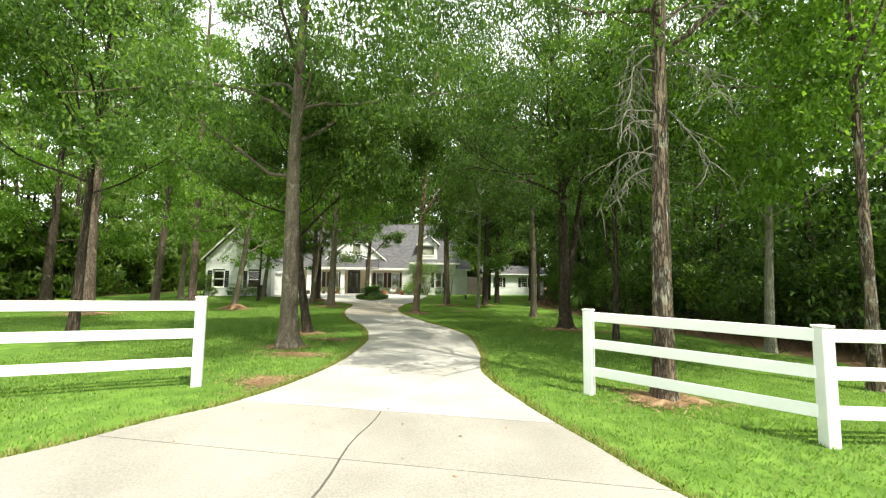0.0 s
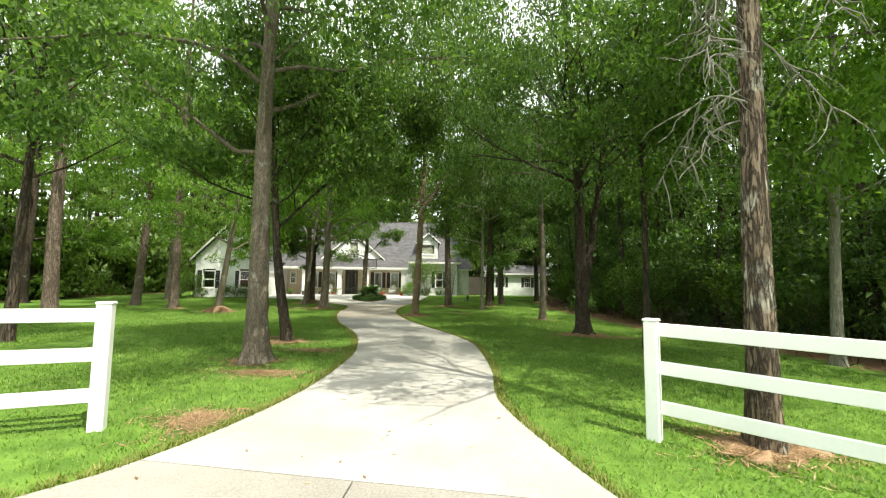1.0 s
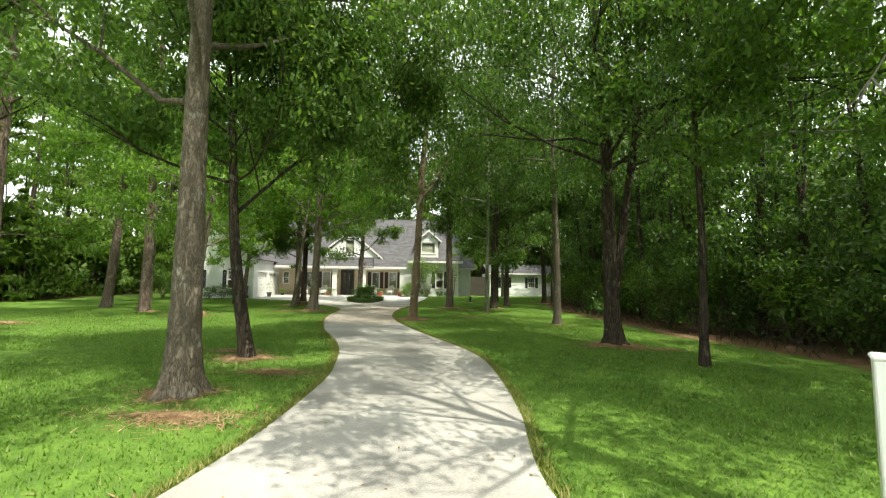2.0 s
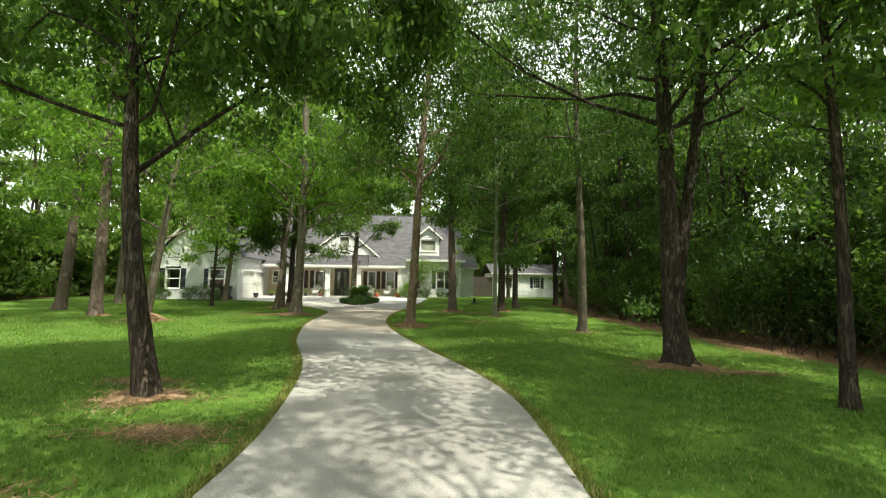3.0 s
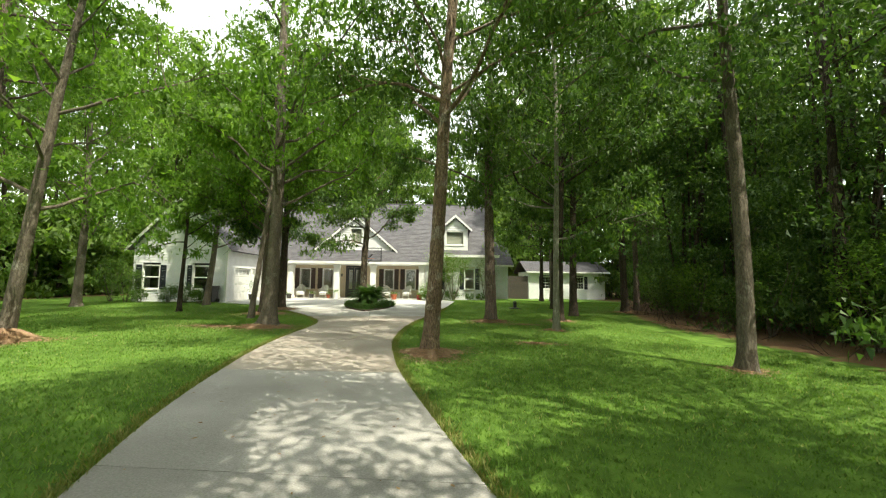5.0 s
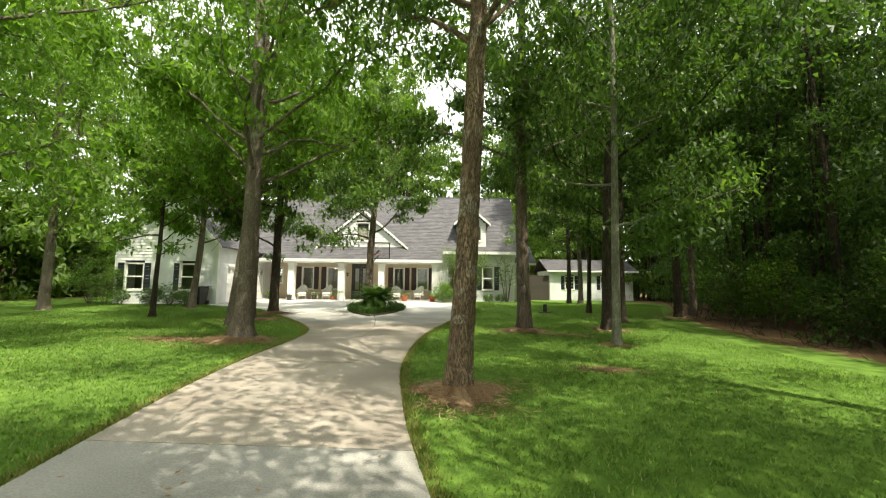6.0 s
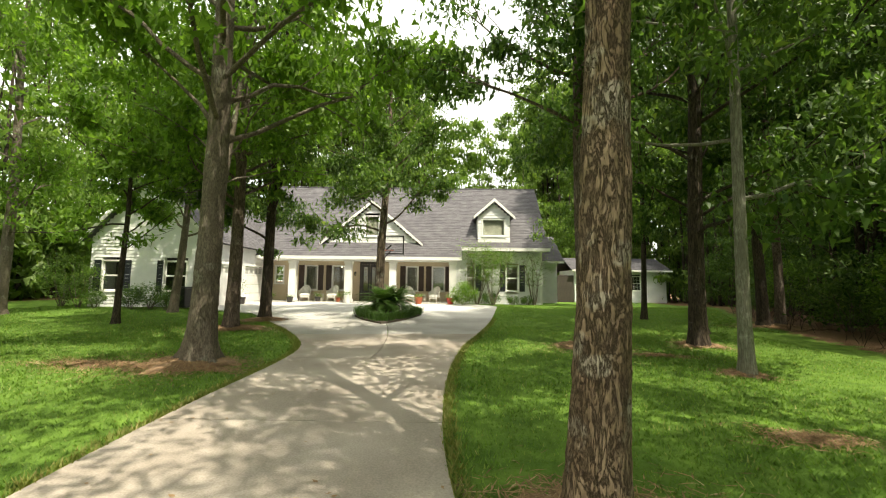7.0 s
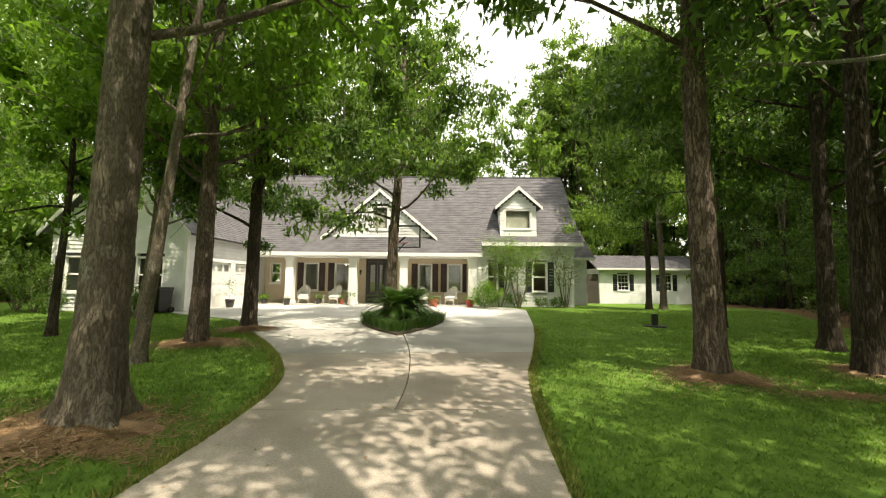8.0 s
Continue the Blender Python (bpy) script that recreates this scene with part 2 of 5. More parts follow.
def box(bm, x0, x1, y0, y1, z0, z1, bevel=0.0):
    """A box between two corners, with softened edges."""
    m = Matrix.Translation(((x0 + x1) / 2, (y0 + y1) / 2, (z0 + z1) / 2)) @ Matrix.Diagonal((x1 - x0, y1 - y0, z1 - z0, 1))
    g = bmesh.ops.create_cube(bm, size=1, matrix=m)
    if bevel:
        edges = {e for v in g["verts"] for e in v.link_edges}
        bmesh.ops.bevel(bm, geom=list(edges), offset=bevel, segments=1, affect="EDGES", profile=0.5)
    return bm


def boxed(name, mat, parent, *dims, bevel=0.0, label=""):
    return part(name, box(bmesh.new(), *dims, bevel=bevel), mat, parent, label)


def prism(bm, outline, y0, y1):
    """An outline in (x, z), drawn out from y0 to y1."""
    a = [bm.verts.new((x, y0, z)) for x, z in outline]
    b = [bm.verts.new((x, y1, z)) for x, z in outline]
    bm.faces.new(a)
    bm.faces.new(b[::-1])
    n = len(a)
    for i in range(n):
        bm.faces.new((a[(i + 1) % n], a[i], b[i], b[(i + 1) % n]))
    bmesh.ops.recalc_face_normals(bm, faces=bm.faces[:])
    return bm


def tube_arrays(points, radii, sides, rough=0.0, seed=0.0, roots=None, relief=0.0):
    """A tapered, bark-rough tube along a line; roots swells lobes at its foot, relief raises bark plates."""
    points = np.asarray(points, float)
    t = np.gradient(points, axis=0)
    t /= np.linalg.norm(t, axis=1)[:, None]
    ref = np.where(np.abs(t[:, 2:3]) > 0.8, np.array([[1.0, 0, 0]]), np.array([[0, 0, 1.0]]))
    a = np.cross(t, ref)
    a /= np.linalg.norm(a, axis=1)[:, None]
    b = np.cross(t, a)
    ang = np.linspace(0, 2 * np.pi, sides, endpoint=False)
    r = np.asarray(radii, float)[:, None] * np.ones((1, sides))
    if rough:
        i = np.arange(len(points))[:, None]
        ridge = np.sin(ang * 7 + np.sin(i * 0.35 + seed) * 1.3 + seed) * 0.5 + np.sin(ang * 11 - i * 0.17 + seed * 2) * 0.5
        r = r * (1 + rough * ridge + rough * 0.6 * np.sin(i * 1.9 + ang * 4 + seed))
    if roots is not None:
        lobes = 0.6 * np.cos(ang * 5 + seed) + 0.4 * np.cos(ang * 3 + 2 * seed) + 0.35 * np.cos(ang * 8 + 3 * seed)
        r = r * (1 + np.asarray(roots)[:, None] * lobes[None, :])
    if relief:
        for i in range(len(points)):
            for j in range(sides):
                q = Vector((math.cos(ang[j]) * r[i, j] * 15, math.sin(ang[j]) * r[i, j] * 15, points[i, 2] * 3.2 + seed))
                ridge = 1 - min(1.0, abs(noise.noise(q)) * 3.2)
                broad = noise.noise(q * 0.3)
                r[i, j] += relief * (0.5 - ridge + 0.7 * broad)
    v = points[:, None, :] + r[..., None] * (np.cos(ang)[None, :, None] * a[:, None, :] + np.sin(ang)[None, :, None] * b[:, None, :])
    n, s = len(points), sides
    i, j = np.meshgrid(np.arange(n - 1), np.arange(s), indexing="ij")
    q = np.stack([i * s + j, i * s + (j + 1) % s, (i + 1) * s + (j + 1) % s, (i + 1) * s + j], -1).reshape(-1, 4)
    return v.reshape(-1, 3), q


def joined(pieces):
    vs, fs, o = [], [], 0
    for v, f in pieces:
        vs.append(v)
        fs.append(f + o)
        o += len(v)
    return np.concatenate(vs), np.concatenate(fs)


def leaves(centres, size, gen, droop=0.3, wide=0.5, tri=False, tilt=0.45):
    """One pointed leaf at each centre; droop and tilt say how far it hangs from lying flat."""
    n = len(centres)
    yaw = gen.uniform(0, 2 * np.pi, n)
    dip = gen.normal(-droop, tilt, n)
    d = np.stack([np.cos(yaw) * np.cos(dip), np.sin(yaw) * np.cos(dip), np.sin(dip)], 1)
    s = np.stack([-np.sin(yaw), np.cos(yaw), gen.normal(0, tilt * (1 + droop), n)], 1)
    s /= np.linalg.norm(s, axis=1)[:, None]
    l = (size * gen.uniform(0.65, 1.35, n))[:, None]
    c = np.asarray(centres)
    if tri:
        v = np.stack([c - d * l * 0.4 + s * l * wide * 0.5, c - d * l * 0.4 - s * l * wide * 0.5, c + d * l * 0.6], 1)
        return v.reshape(-1, 3), np.arange(3 * n).reshape(n, 3)
    v = np.stack([c - d * l * 0.5, c + s * l * wide * 0.5 + d * l * 0.08, c + d * l * 0.5, c - s * l * wide * 0.5 + d * l * 0.08], 1)
    return v.reshape(-1, 3), np.arange(4 * n).reshape(n, 4)


def smooth(a, b, x):
    u = np.clip((np.asarray(x, float) - a) / (b - a), 0, 1)
    return u * u * (3 - 2 * u)


def height(x, y):
    """The lie of the land: a slight fall away from the road and to the woods, level round the house."""
    x, y = np.asarray(x, float), np.asarray(y, float)
    near = -0.0122 * np.clip(x, -12, 12) * (1 - smooth(20, 34, y)) - 0.2 * smooth(6, 22, y)
    return near + 0.15 * smooth(28, 40, y) - 0.4 * smooth(44, 58, y) * smooth(0, 5, x)


# the drive: its two edges, from the road to the court before the house
EDGE_L = [(-13, -6), (-8.5, -2), (-6, 1.2), (-4.7, 2.6), (-3.6, 3.5), (-3.1, 4.35), (-2.63, 4.95), (-2.2, 6.06), (-1.93, 7.5), (-1.88, 9.3), (-2.02, 11), (-2.7, 13.85), (-4.05, 17.2), (-4.9, 20), (-5.3, 21.7), (-5.6, 23.6), (-5.85, 25.8), (-6.2, 27.4), (-6.9, 28.8), (-8.2, 30.6), (-10.2, 32.9)]
EDGE_R = [(13, -6), (7.5, -2), (3.6, 0.7), (2.6, 2.0), (1.82, 3.14), (1.5, 4.05), (1.12, 5.16), (0.72, 7.0), (0.85, 8.75), (0.85, 11), (0.7, 12.5), (0.24, 14.1), (-0.6, 16.3), (-1.7, 19.5), (-2.2, 21.4), (-2.55, 23.2), (-2.74, 25.8), (-2.68, 28.5), (-2.42, 30.5), (-2.1, 33), (-1.9, 35.2)]


def glide(points, n):
    """A smooth line through points, in n even steps."""
    p = np.array(points, float)
    q = np.vstack([2 * p[0] - p[1], p, 2 * p[-1] - p[-2]])
    out = []
    for i in range(1, len(q) - 2):
        for u in np.linspace(0, 1, 12, endpoint=False):
            a, b, c, d = q[i - 1], q[i], q[i + 1], q[i + 2]
            out.append(0.5 * (2 * b + (c - a) * u + (2 * a - 5 * b + 4 * c - d) * u * u + (3 * b - a - 3 * c + d) * u ** 3))
    out.append(q[-2])
    out = np.array(out)
    s = np.concatenate([[0], np.cumsum(np.linalg.norm(np.diff(out, axis=0), axis=1))])
    e = np.linspace(0, s[-1], n)
    return np.stack([np.interp(e, s, out[:, k]) for k in (0, 1)], 1)


DRIVE_N = 160
LINE_L, LINE_R = glide(EDGE_L, DRIVE_N), glide(EDGE_R, DRIVE_N)
COURT = [(-10.2, 32.9), (-12.2, 35.2), (-16.2, 36.9), (-17.7, 38.3), (-18.3, 42.8), (-4.2, 44.9), (-2.0, 43.3), (-1.55, 42.2), (-1.75, 38), (-1.9, 35.2)]
ISLAND = (-6.6, 36.6)


def inside(poly, x, y):
    p = np.asarray(poly)
    r = np.zeros(np.shape(x), bool)
    for (x0, y0), (x1, y1) in zip(p, np.roll(p, -1, axis=0)):
        hit = ((y0 > y) != (y1 > y)) & (x < (x1 - x0) * (y - y0) / (y1 - y0 + 1e-9) + x0)
        r ^= hit
    return r


DRIVE_POLY = np.vstack([LINE_L, LINE_R[::-1]])


def paved(x, y):
    return inside(DRIVE_POLY, x, y) | inside(COURT, x, y)


WOODS_EDGE = [(9.3, 4.0), (8.7, 9.0), (8.6, 14.0), (8.0, 20.0), (7.4, 26.0), (7.2, 31.0), (8.0, 36.0), (11.5, 44.0), (14.0, 52.0)]


def woods_x(y):
    e = np.array(WOODS_EDGE)
    return np.interp(y, e[:, 1], e[:, 0])


# ---- ground ----
def build_ground():
    def axis(fine0, fine1, step, far):
        a = list(np.arange(fine0, fine1, step))
        w, lo, hi = step, fine0, fine1
        while hi < far:
            w *= 1.35
            hi += w
            lo -= w
            a = [lo] + a + [hi]
        return np.array(a)
    xs, ys = axis(-24, 14, 0.5, 900), axis(-4, 60, 0.5, 900)
    X, Y = np.meshgrid(xs, ys)
    x, y = X.ravel(), Y.ravel()
    z = height(x, y) + 0.012 * np.sin(x * 1.3 + y * 0.7) * np.sin(y * 0.9)
    z = z - 0.07 * paved(x, y)
    w = len(xs)
    i, j = np.meshgrid(np.arange(len(ys) - 1), np.arange(w - 1), indexing="ij")
    f = np.stack([i * w + j, i * w + j + 1, (i + 1) * w + j + 1, (i + 1) * w + j], -1).reshape(-1, 4)
    mat = bpy.data.materials.new("lawn")
    mat.use_nodes = True
    n, ln = mat.node_tree.nodes, mat.node_tree.links
    b = n["Principled BSDF"]
    b.inputs["Roughness"].default_value = 0.9
    b.inputs["Specular IOR Level"].default_value = 0.15
    tc = n.new("ShaderNodeTexCoord")
    big, mid, fine = n.new("ShaderNodeTexNoise"), n.new("ShaderNodeTexNoise"), n.new("ShaderNodeTexNoise")
    for k, sc in ((big, 0.35), (mid, 3.0), (fine, 45.0)):
        k.inputs["Scale"].default_value, k.inputs["Detail"].default_value = sc, 4
        ln.new(tc.outputs["Object"], k.inputs["Vector"])
    r1, r2 = n.new("ShaderNodeValToRGB"), n.new("ShaderNodeValToRGB")
    r1.color_ramp.elements[0].color, r1.color_ramp.elements[1].color = (0.079, 0.15, 0.023, 1), (0.141, 0.24, 0.04, 1)
    r1.color_ramp.elements[0].position, r1.color_ramp.elements[1].position = 0.35, 0.65
    r2.color_ramp.elements[0].color, r2.color_ramp.elements[1].color = (0.12, 0.07, 0.04, 1), (0.2, 0.12, 0.07, 1)
    ln.new(mid.outputs["Fac"], r1.inputs["Fac"])
    ln.new(fine.outputs["Fac"], r2.inputs["Fac"])
    at = n.new("ShaderNodeAttribute")
    at.attribute_name = "litter"
    add = n.new("ShaderNodeMath")
    add.operation = "ADD"
    sub = n.new("ShaderNodeMapRange")
    sub.inputs["From Min"].default_value, sub.inputs["From Max"].default_value = 0.3, 0.7
    sub.inputs["To Min"].default_value, sub.inputs["To Max"].default_value = -0.35, 0.35
    ln.new(mid.outputs["Fac"], sub.inputs["Value"])
    ln.new(at.outputs["Fac"], add.inputs[0])
    ln.new(sub.outputs[0], add.inputs[1])
    st = n.new("ShaderNodeMapRange")
    st.inputs["From Min"].default_value, st.inputs["From Max"].default_value = 0.4, 0.6
    ln.new(add.outputs[0], st.inputs["Value"])
    mix = n.new("ShaderNodeMix")
    mix.data_type = "RGBA"
    ln.new(st.outputs[0], mix.inputs["Factor"])
    ln.new(r1.outputs["Color"], mix.inputs["A"])
    ln.new(r2.outputs["Color"], mix.inputs["B"])
    ln.new(mix.outputs["Result"], b.inputs["Base Color"])
    bp = n.new("ShaderNodeBump")
    bp.inputs["Strength"].default_value, bp.inputs["Distance"].default_value = 0.8, 0.03
    ln.new(fine.outputs["Fac"], bp.inputs["Height"])
    ln.new(bp.outputs[0], b.inputs["Normal"])
    ob = raw("ground", np.stack([x, y, z], 1), f, mat, smooth=True)
    litter = np.clip(smooth(-0.6, 0.9, x - woods_x(y)) * smooth(2, 6, y) + smooth(-27, -33, x) + smooth(58, 64, y), 0, 1)
    a = ob.data.attributes.new("litter", "FLOAT", "POINT")
    a.data.foreach_set("value", litter.astype(np.float32))
    return tagged(ob, "mown green lawn with bare leaf litter under the woods", "lawn", kind="structure")


build_ground()


# ---- the drive ----
def sheet(name, ring, mat, parent, z_off=0.03, depth=0.12):
    """A slab with the outline ring on the lie of the land, its edges going down."""
    bm = bmesh.new()
    top = [bm.verts.new((x, y, float(height(x, y)) + z_off)) for x, y in ring]
    low = [bm.verts.new((x, y, float(height(x, y)) + z_off - depth)) for x, y in ring]
    bm.faces.new(top)
    n = len(ring)
    for i in range(n):
        bm.faces.new((top[i], low[i], low[(i + 1) % n], top[(i + 1) % n]))
    bmesh.ops.recalc_face_normals(bm, faces=bm.faces[:])
    return part(name, bm, mat, parent)


def build_drive():
    drive = empty("driveway", pose(0, 0, 0), "curving pale concrete driveway with cut joints", "driveway", kind="structure")
    gap = 0.012
    mid_y = (LINE_L[:, 1] + LINE_R[:, 1]) / 2
    cuts = [0]
    for target in (-2.2, 1.0, 3.55, 4.92, 8.6, 12.2, 15.8, 19.4, 23.0, 26.6, 30.2):
        cuts.append(int(np.argmin(np.abs(mid_y - target))))
    cuts.append(DRIVE_N - 1)
    for a, b in zip(cuts, cuts[1:]):
        worn = mid_y[b] < 5.1
        l, r = LINE_L[a:b + 1].copy(), LINE_R[a:b + 1].copy()
        for s in (l, r):
            s[0] += (s[1] - s[0]) * gap / np.linalg.norm(s[1] - s[0])
        # the sheet is cut into short strips that lie on the land
        halves = ((0.0, 0.475), (0.479, 1.0)) if worn else ((0.0, 0.498), (0.502, 1.0)) if mid_y[a] > 26 else ((0.0, 1.0),)
        for f0, f1 in halves:
            p, q = l + (r - l) * f0, l + (r - l) * f1
            cols = 6
            grid = np.stack([p + (q - p) * c / (cols - 1) for c in range(cols)], 1)
            n = len(p)
            z = height(grid[..., 0], grid[..., 1]) + 0.03
            top = np.concatenate([grid, z[..., None]], -1).reshape(-1, 3)
            i, j = np.meshgrid(np.arange(n - 1), np.arange(cols - 1), indexing="ij")
            f = np.stack([i * cols + j, i * cols + j + 1, (i + 1) * cols + j + 1, (i + 1) * cols + j], -1).reshape(-1, 4)
            ring = [i for i in range(cols)] + [k * cols + cols - 1 for k in range(1, n)] + [(n - 1) * cols + c for c in range(cols - 2, -1, -1)] + [k * cols for k in range(n - 2, 0, -1)]
            o = len(top)
            low = top[ring] - np.array([0, 0, 0.12])
            m = len(ring)
            side = [(ring[(k + 1) % m], ring[k], o + k, o + (k + 1) % m) for k in range(m)]
            raw("slab", np.vstack([top, low]), np.vstack([f, side]), CONCRETE_WORN if worn else CONCRETE_TAN if 18.5 < mid_y[a] < 29 else CONCRETE, drive)
    # the court, in four fields round the joints that meet at the island
    c = np.array(COURT)
    sheet("slab", [tuple(p) for p in c], CONCRETE_COURT, drive, 0.031)
    return drive


build_drive()


# ---- fences ----
def fence_post(x, y, turn, h=1.27):
    p = empty("fence_post", pose(x, y, float(height(x, y)), 0, 0, turn), "white vinyl fence post with a flat cap, standing in grass", "fence post", "ranch fence posts")
    boxed("post", WHITE_VINYL, p, -0.065, 0.065, -0.065, 0.065, -0.1, h - 0.03, bevel=0.008)
    boxed("cap", WHITE_VINYL, p, -0.074, 0.074, -0.074, 0.074, h - 0.03, h, bevel=0.01)
    return p


def fence_line(points, h=1.27, rails=(0.35, 0.755, 1.15)):
    for x, y in points:
        ends = [p for p in points if p != (x, y)]
        near = min(ends, key=lambda p: (p[0] - x) ** 2 + (p[1] - y) ** 2)
        fence_post(x, y, math.degrees(math.atan2(near[1] - y, near[0] - x)), h)
    for (x0, y0), (x1, y1) in zip(points, points[1:]):
        length, turn = math.hypot(x1 - x0, y1 - y0), math.degrees(math.atan2(y1 - y0, x1 - x0))
        za, zb = float(height(x0, y0)), float(height(x1, y1))
        dip = -math.degrees(math.atan2(zb - za, length))
        for zr in rails:
            rail = part("fence_rail", box(bmesh.new(), 0.066, length - 0.066, -0.02, 0.02, -0.068, 0.068, bevel=0.006), WHITE_VINYL)
            rail.matrix_world = pose(x0, y0, za + zr, 0, dip, turn)
            tagged(rail, "white vinyl fence rail between two posts", "fence rail", "ranch fence rails")


fence_line([(2.18, 5.9), (4.02, 4.19), (6.45, 4.15), (8.9, 4.1), (11.3, 4.05)], 1.235, (0.335, 0.735, 1.125))
fence_line([(-3.51, 5.78), (-5.7, 4.86), (-7.9, 3.92), (-10.1, 2.98)], 1.29)


# ---- trees ----
def limb_line(start, direction, length, gen, steps=7, rise=0.05, wander=0.16):
    p, d = np.array(start, float), np.array(direction, float)
    d /= np.linalg.norm(d)
    pts = [p.copy()]
    for _ in range(steps):
        d = d + gen.normal(0, wander, 3) + np.array([0, 0, rise * 0.5])
        d /= np.linalg.norm(d)
        p = p + d * length / steps
        pts.append(p.copy())
    return np.array(pts)


def build_tree(x, y, girth, tall, crown_low, spread, bark, leaf, label, seed, lean=(0.0, 0.0), n_clumps=190, per=105, leaf_size=0.21, flare=1.7, forks=(), droop=0.85, rough=0.05, crown_shift=(0, 0), bend=0.25, relief=0.0, thin_top=None):
    """A tree: rough tapered trunk with limbs, and a crown of single leaves in uneven clumps."""
    gen = np.random.default_rng(seed)
    far = y > 20
    if far:
        per, leaf_size = int(per * 1.15), leaf_size * 0.92
    tree = empty("tree", pose(x, y, float(height(x, y)) - 0.05), label, "tree", "trees of the wooded garden")
    pieces = []
    top = tall * 0.93

    def stem(base, direction, length, r0, flared):
        if relief:
            low = np.arange(0, min(6.5, length * 0.8), 0.055)
            u = np.concatenate([low, np.linspace(low[-1] + 0.2, length, max(8, int(length / 0.4)))]) / length
            n = len(u)
        else:
            n = max(12, int(length / 0.16))
            u = np.linspace(0, 1, n)
        wob = np.stack([np.sin(u * 5 + seed) * 0.08 * bend * length / 5, np.cos(u * 4.2 + seed * 2) * 0.08 * bend * length / 5, np.zeros(n)], 1) * (u * (1.2 - u))[:, None] * 4
        d = np.array([direction[0], direction[1], 1.0])
        pts = np.array(base)[None] + d[None] * (u * length)[:, None] + wob
        r = r0 * (1 - 0.72 * u ** 1.1)
        if flared:
            zz = u * length
            r = r * (1 + (flare - 1) * (0.6 * np.exp(-zz / 0.16) + 0.4 * np.exp(-zz / 0.55)))
        foot = 0.3 * (flare - 1) * np.exp(-u * length / 0.3) if flared else None
        pieces.append(tube_arrays(pts, r, 60 if relief else 26 if r0 > 0.12 else 12, rough * (0.4 if relief else 1.0), seed * 1.7, foot, relief))
        return pts, r

    stems = [stem((0, 0, -0.05), lean, top, girth / 2, True)]
    for z0, dx, dy, frac in forks:
        pts, r = stems[0]
        k = int(np.argmin(np.abs(pts[:, 2] - z0)))
        stems.append(stem(pts[k], (dx, dy), (top - z0) * 0.92, girth / 2 * frac, False))
    tips = []
    for si, (pts, r) in enumerate(stems):
        zlow = crown_low * 1.06
        ks = [k for k in range(len(pts)) if pts[k, 2] > zlow]
        count = 17 if si == 0 else 9
        for i in range(count):
            k = ks[min(len(ks) - 1, int((i + gen.uniform(0, 0.9)) / count * len(ks)))]
            frac = (pts[k, 2] - zlow) / max(0.5, top - zlow)
            az = i * 2.4 + gen.uniform(-0.5, 0.5) + seed
            reach = spread * (0.7 + 0.45 * math.sin(min(1, frac * 0.95 + 0.25) * math.pi)) * gen.uniform(0.7, 1.15)
            up = gen.uniform(0.15, 0.75) + 0.5 * frac
            line = limb_line(pts[k], (math.cos(az), math.sin(az), up), reach, gen)
            rr = min(0.055, max(0.018, r[k] * gen.uniform(0.3, 0.5)))
            pieces.append(tube_arrays(line, np.linspace(rr, 0.008, len(line)), 7))
            tips += [line[j] for j in range(3, len(line))]
            for j in (3, 4, 5):
                side = limb_line(line[j], (line[j] - line[j - 1]) + gen.normal(0, 0.3, 3), reach * 0.4, gen, 4)
                pieces.append(tube_arrays(side, np.linspace(rr * 0.35, 0.006, len(side)), 5))
                tips += list(side[1:])
    v, f = joined(pieces)
    raw("trunk", v, f, bark, tree, smooth=True)
    tips = np.array(tips)
    order = gen.permutation(len(tips))
    pick = tips[order[np.arange(n_clumps) % len(tips)]]
    cs = pick + gen.normal(0, 0.28, (n_clumps, 3)) + np.array([crown_shift[0], crown_shift[1], 0])
    cs = cs[cs[:, 2] > crown_low * 0.95]
    # the upper crown is more open than the lower
    cs = cs[gen.random(len(cs)) < np.where(cs[:, 2] > 8.5, (0.8 if not far or x < -8 else 0.6) if thin_top is None else thin_top, 1.0)]
    pts = []
    for c in cs:
        n = int(per * gen.uniform(0.5, 1.4))
        rad = gen.uniform(0.4, 0.85) * spread / 3.6
        q = gen.normal(0, 0.5, (n, 3)) * np.array([rad, rad, rad * 0.5])
        pts.append(c + q)
    pts = np.concatenate(pts)
    pts[:, 2] = np.maximum(pts[:, 2], crown_low * 0.85)
    v, f = leaves(pts, leaf_size, gen, droop, 0.6 if far else 0.5, far, 0.6)
    raw("crown", v, f, leaf, tree)
    return tree


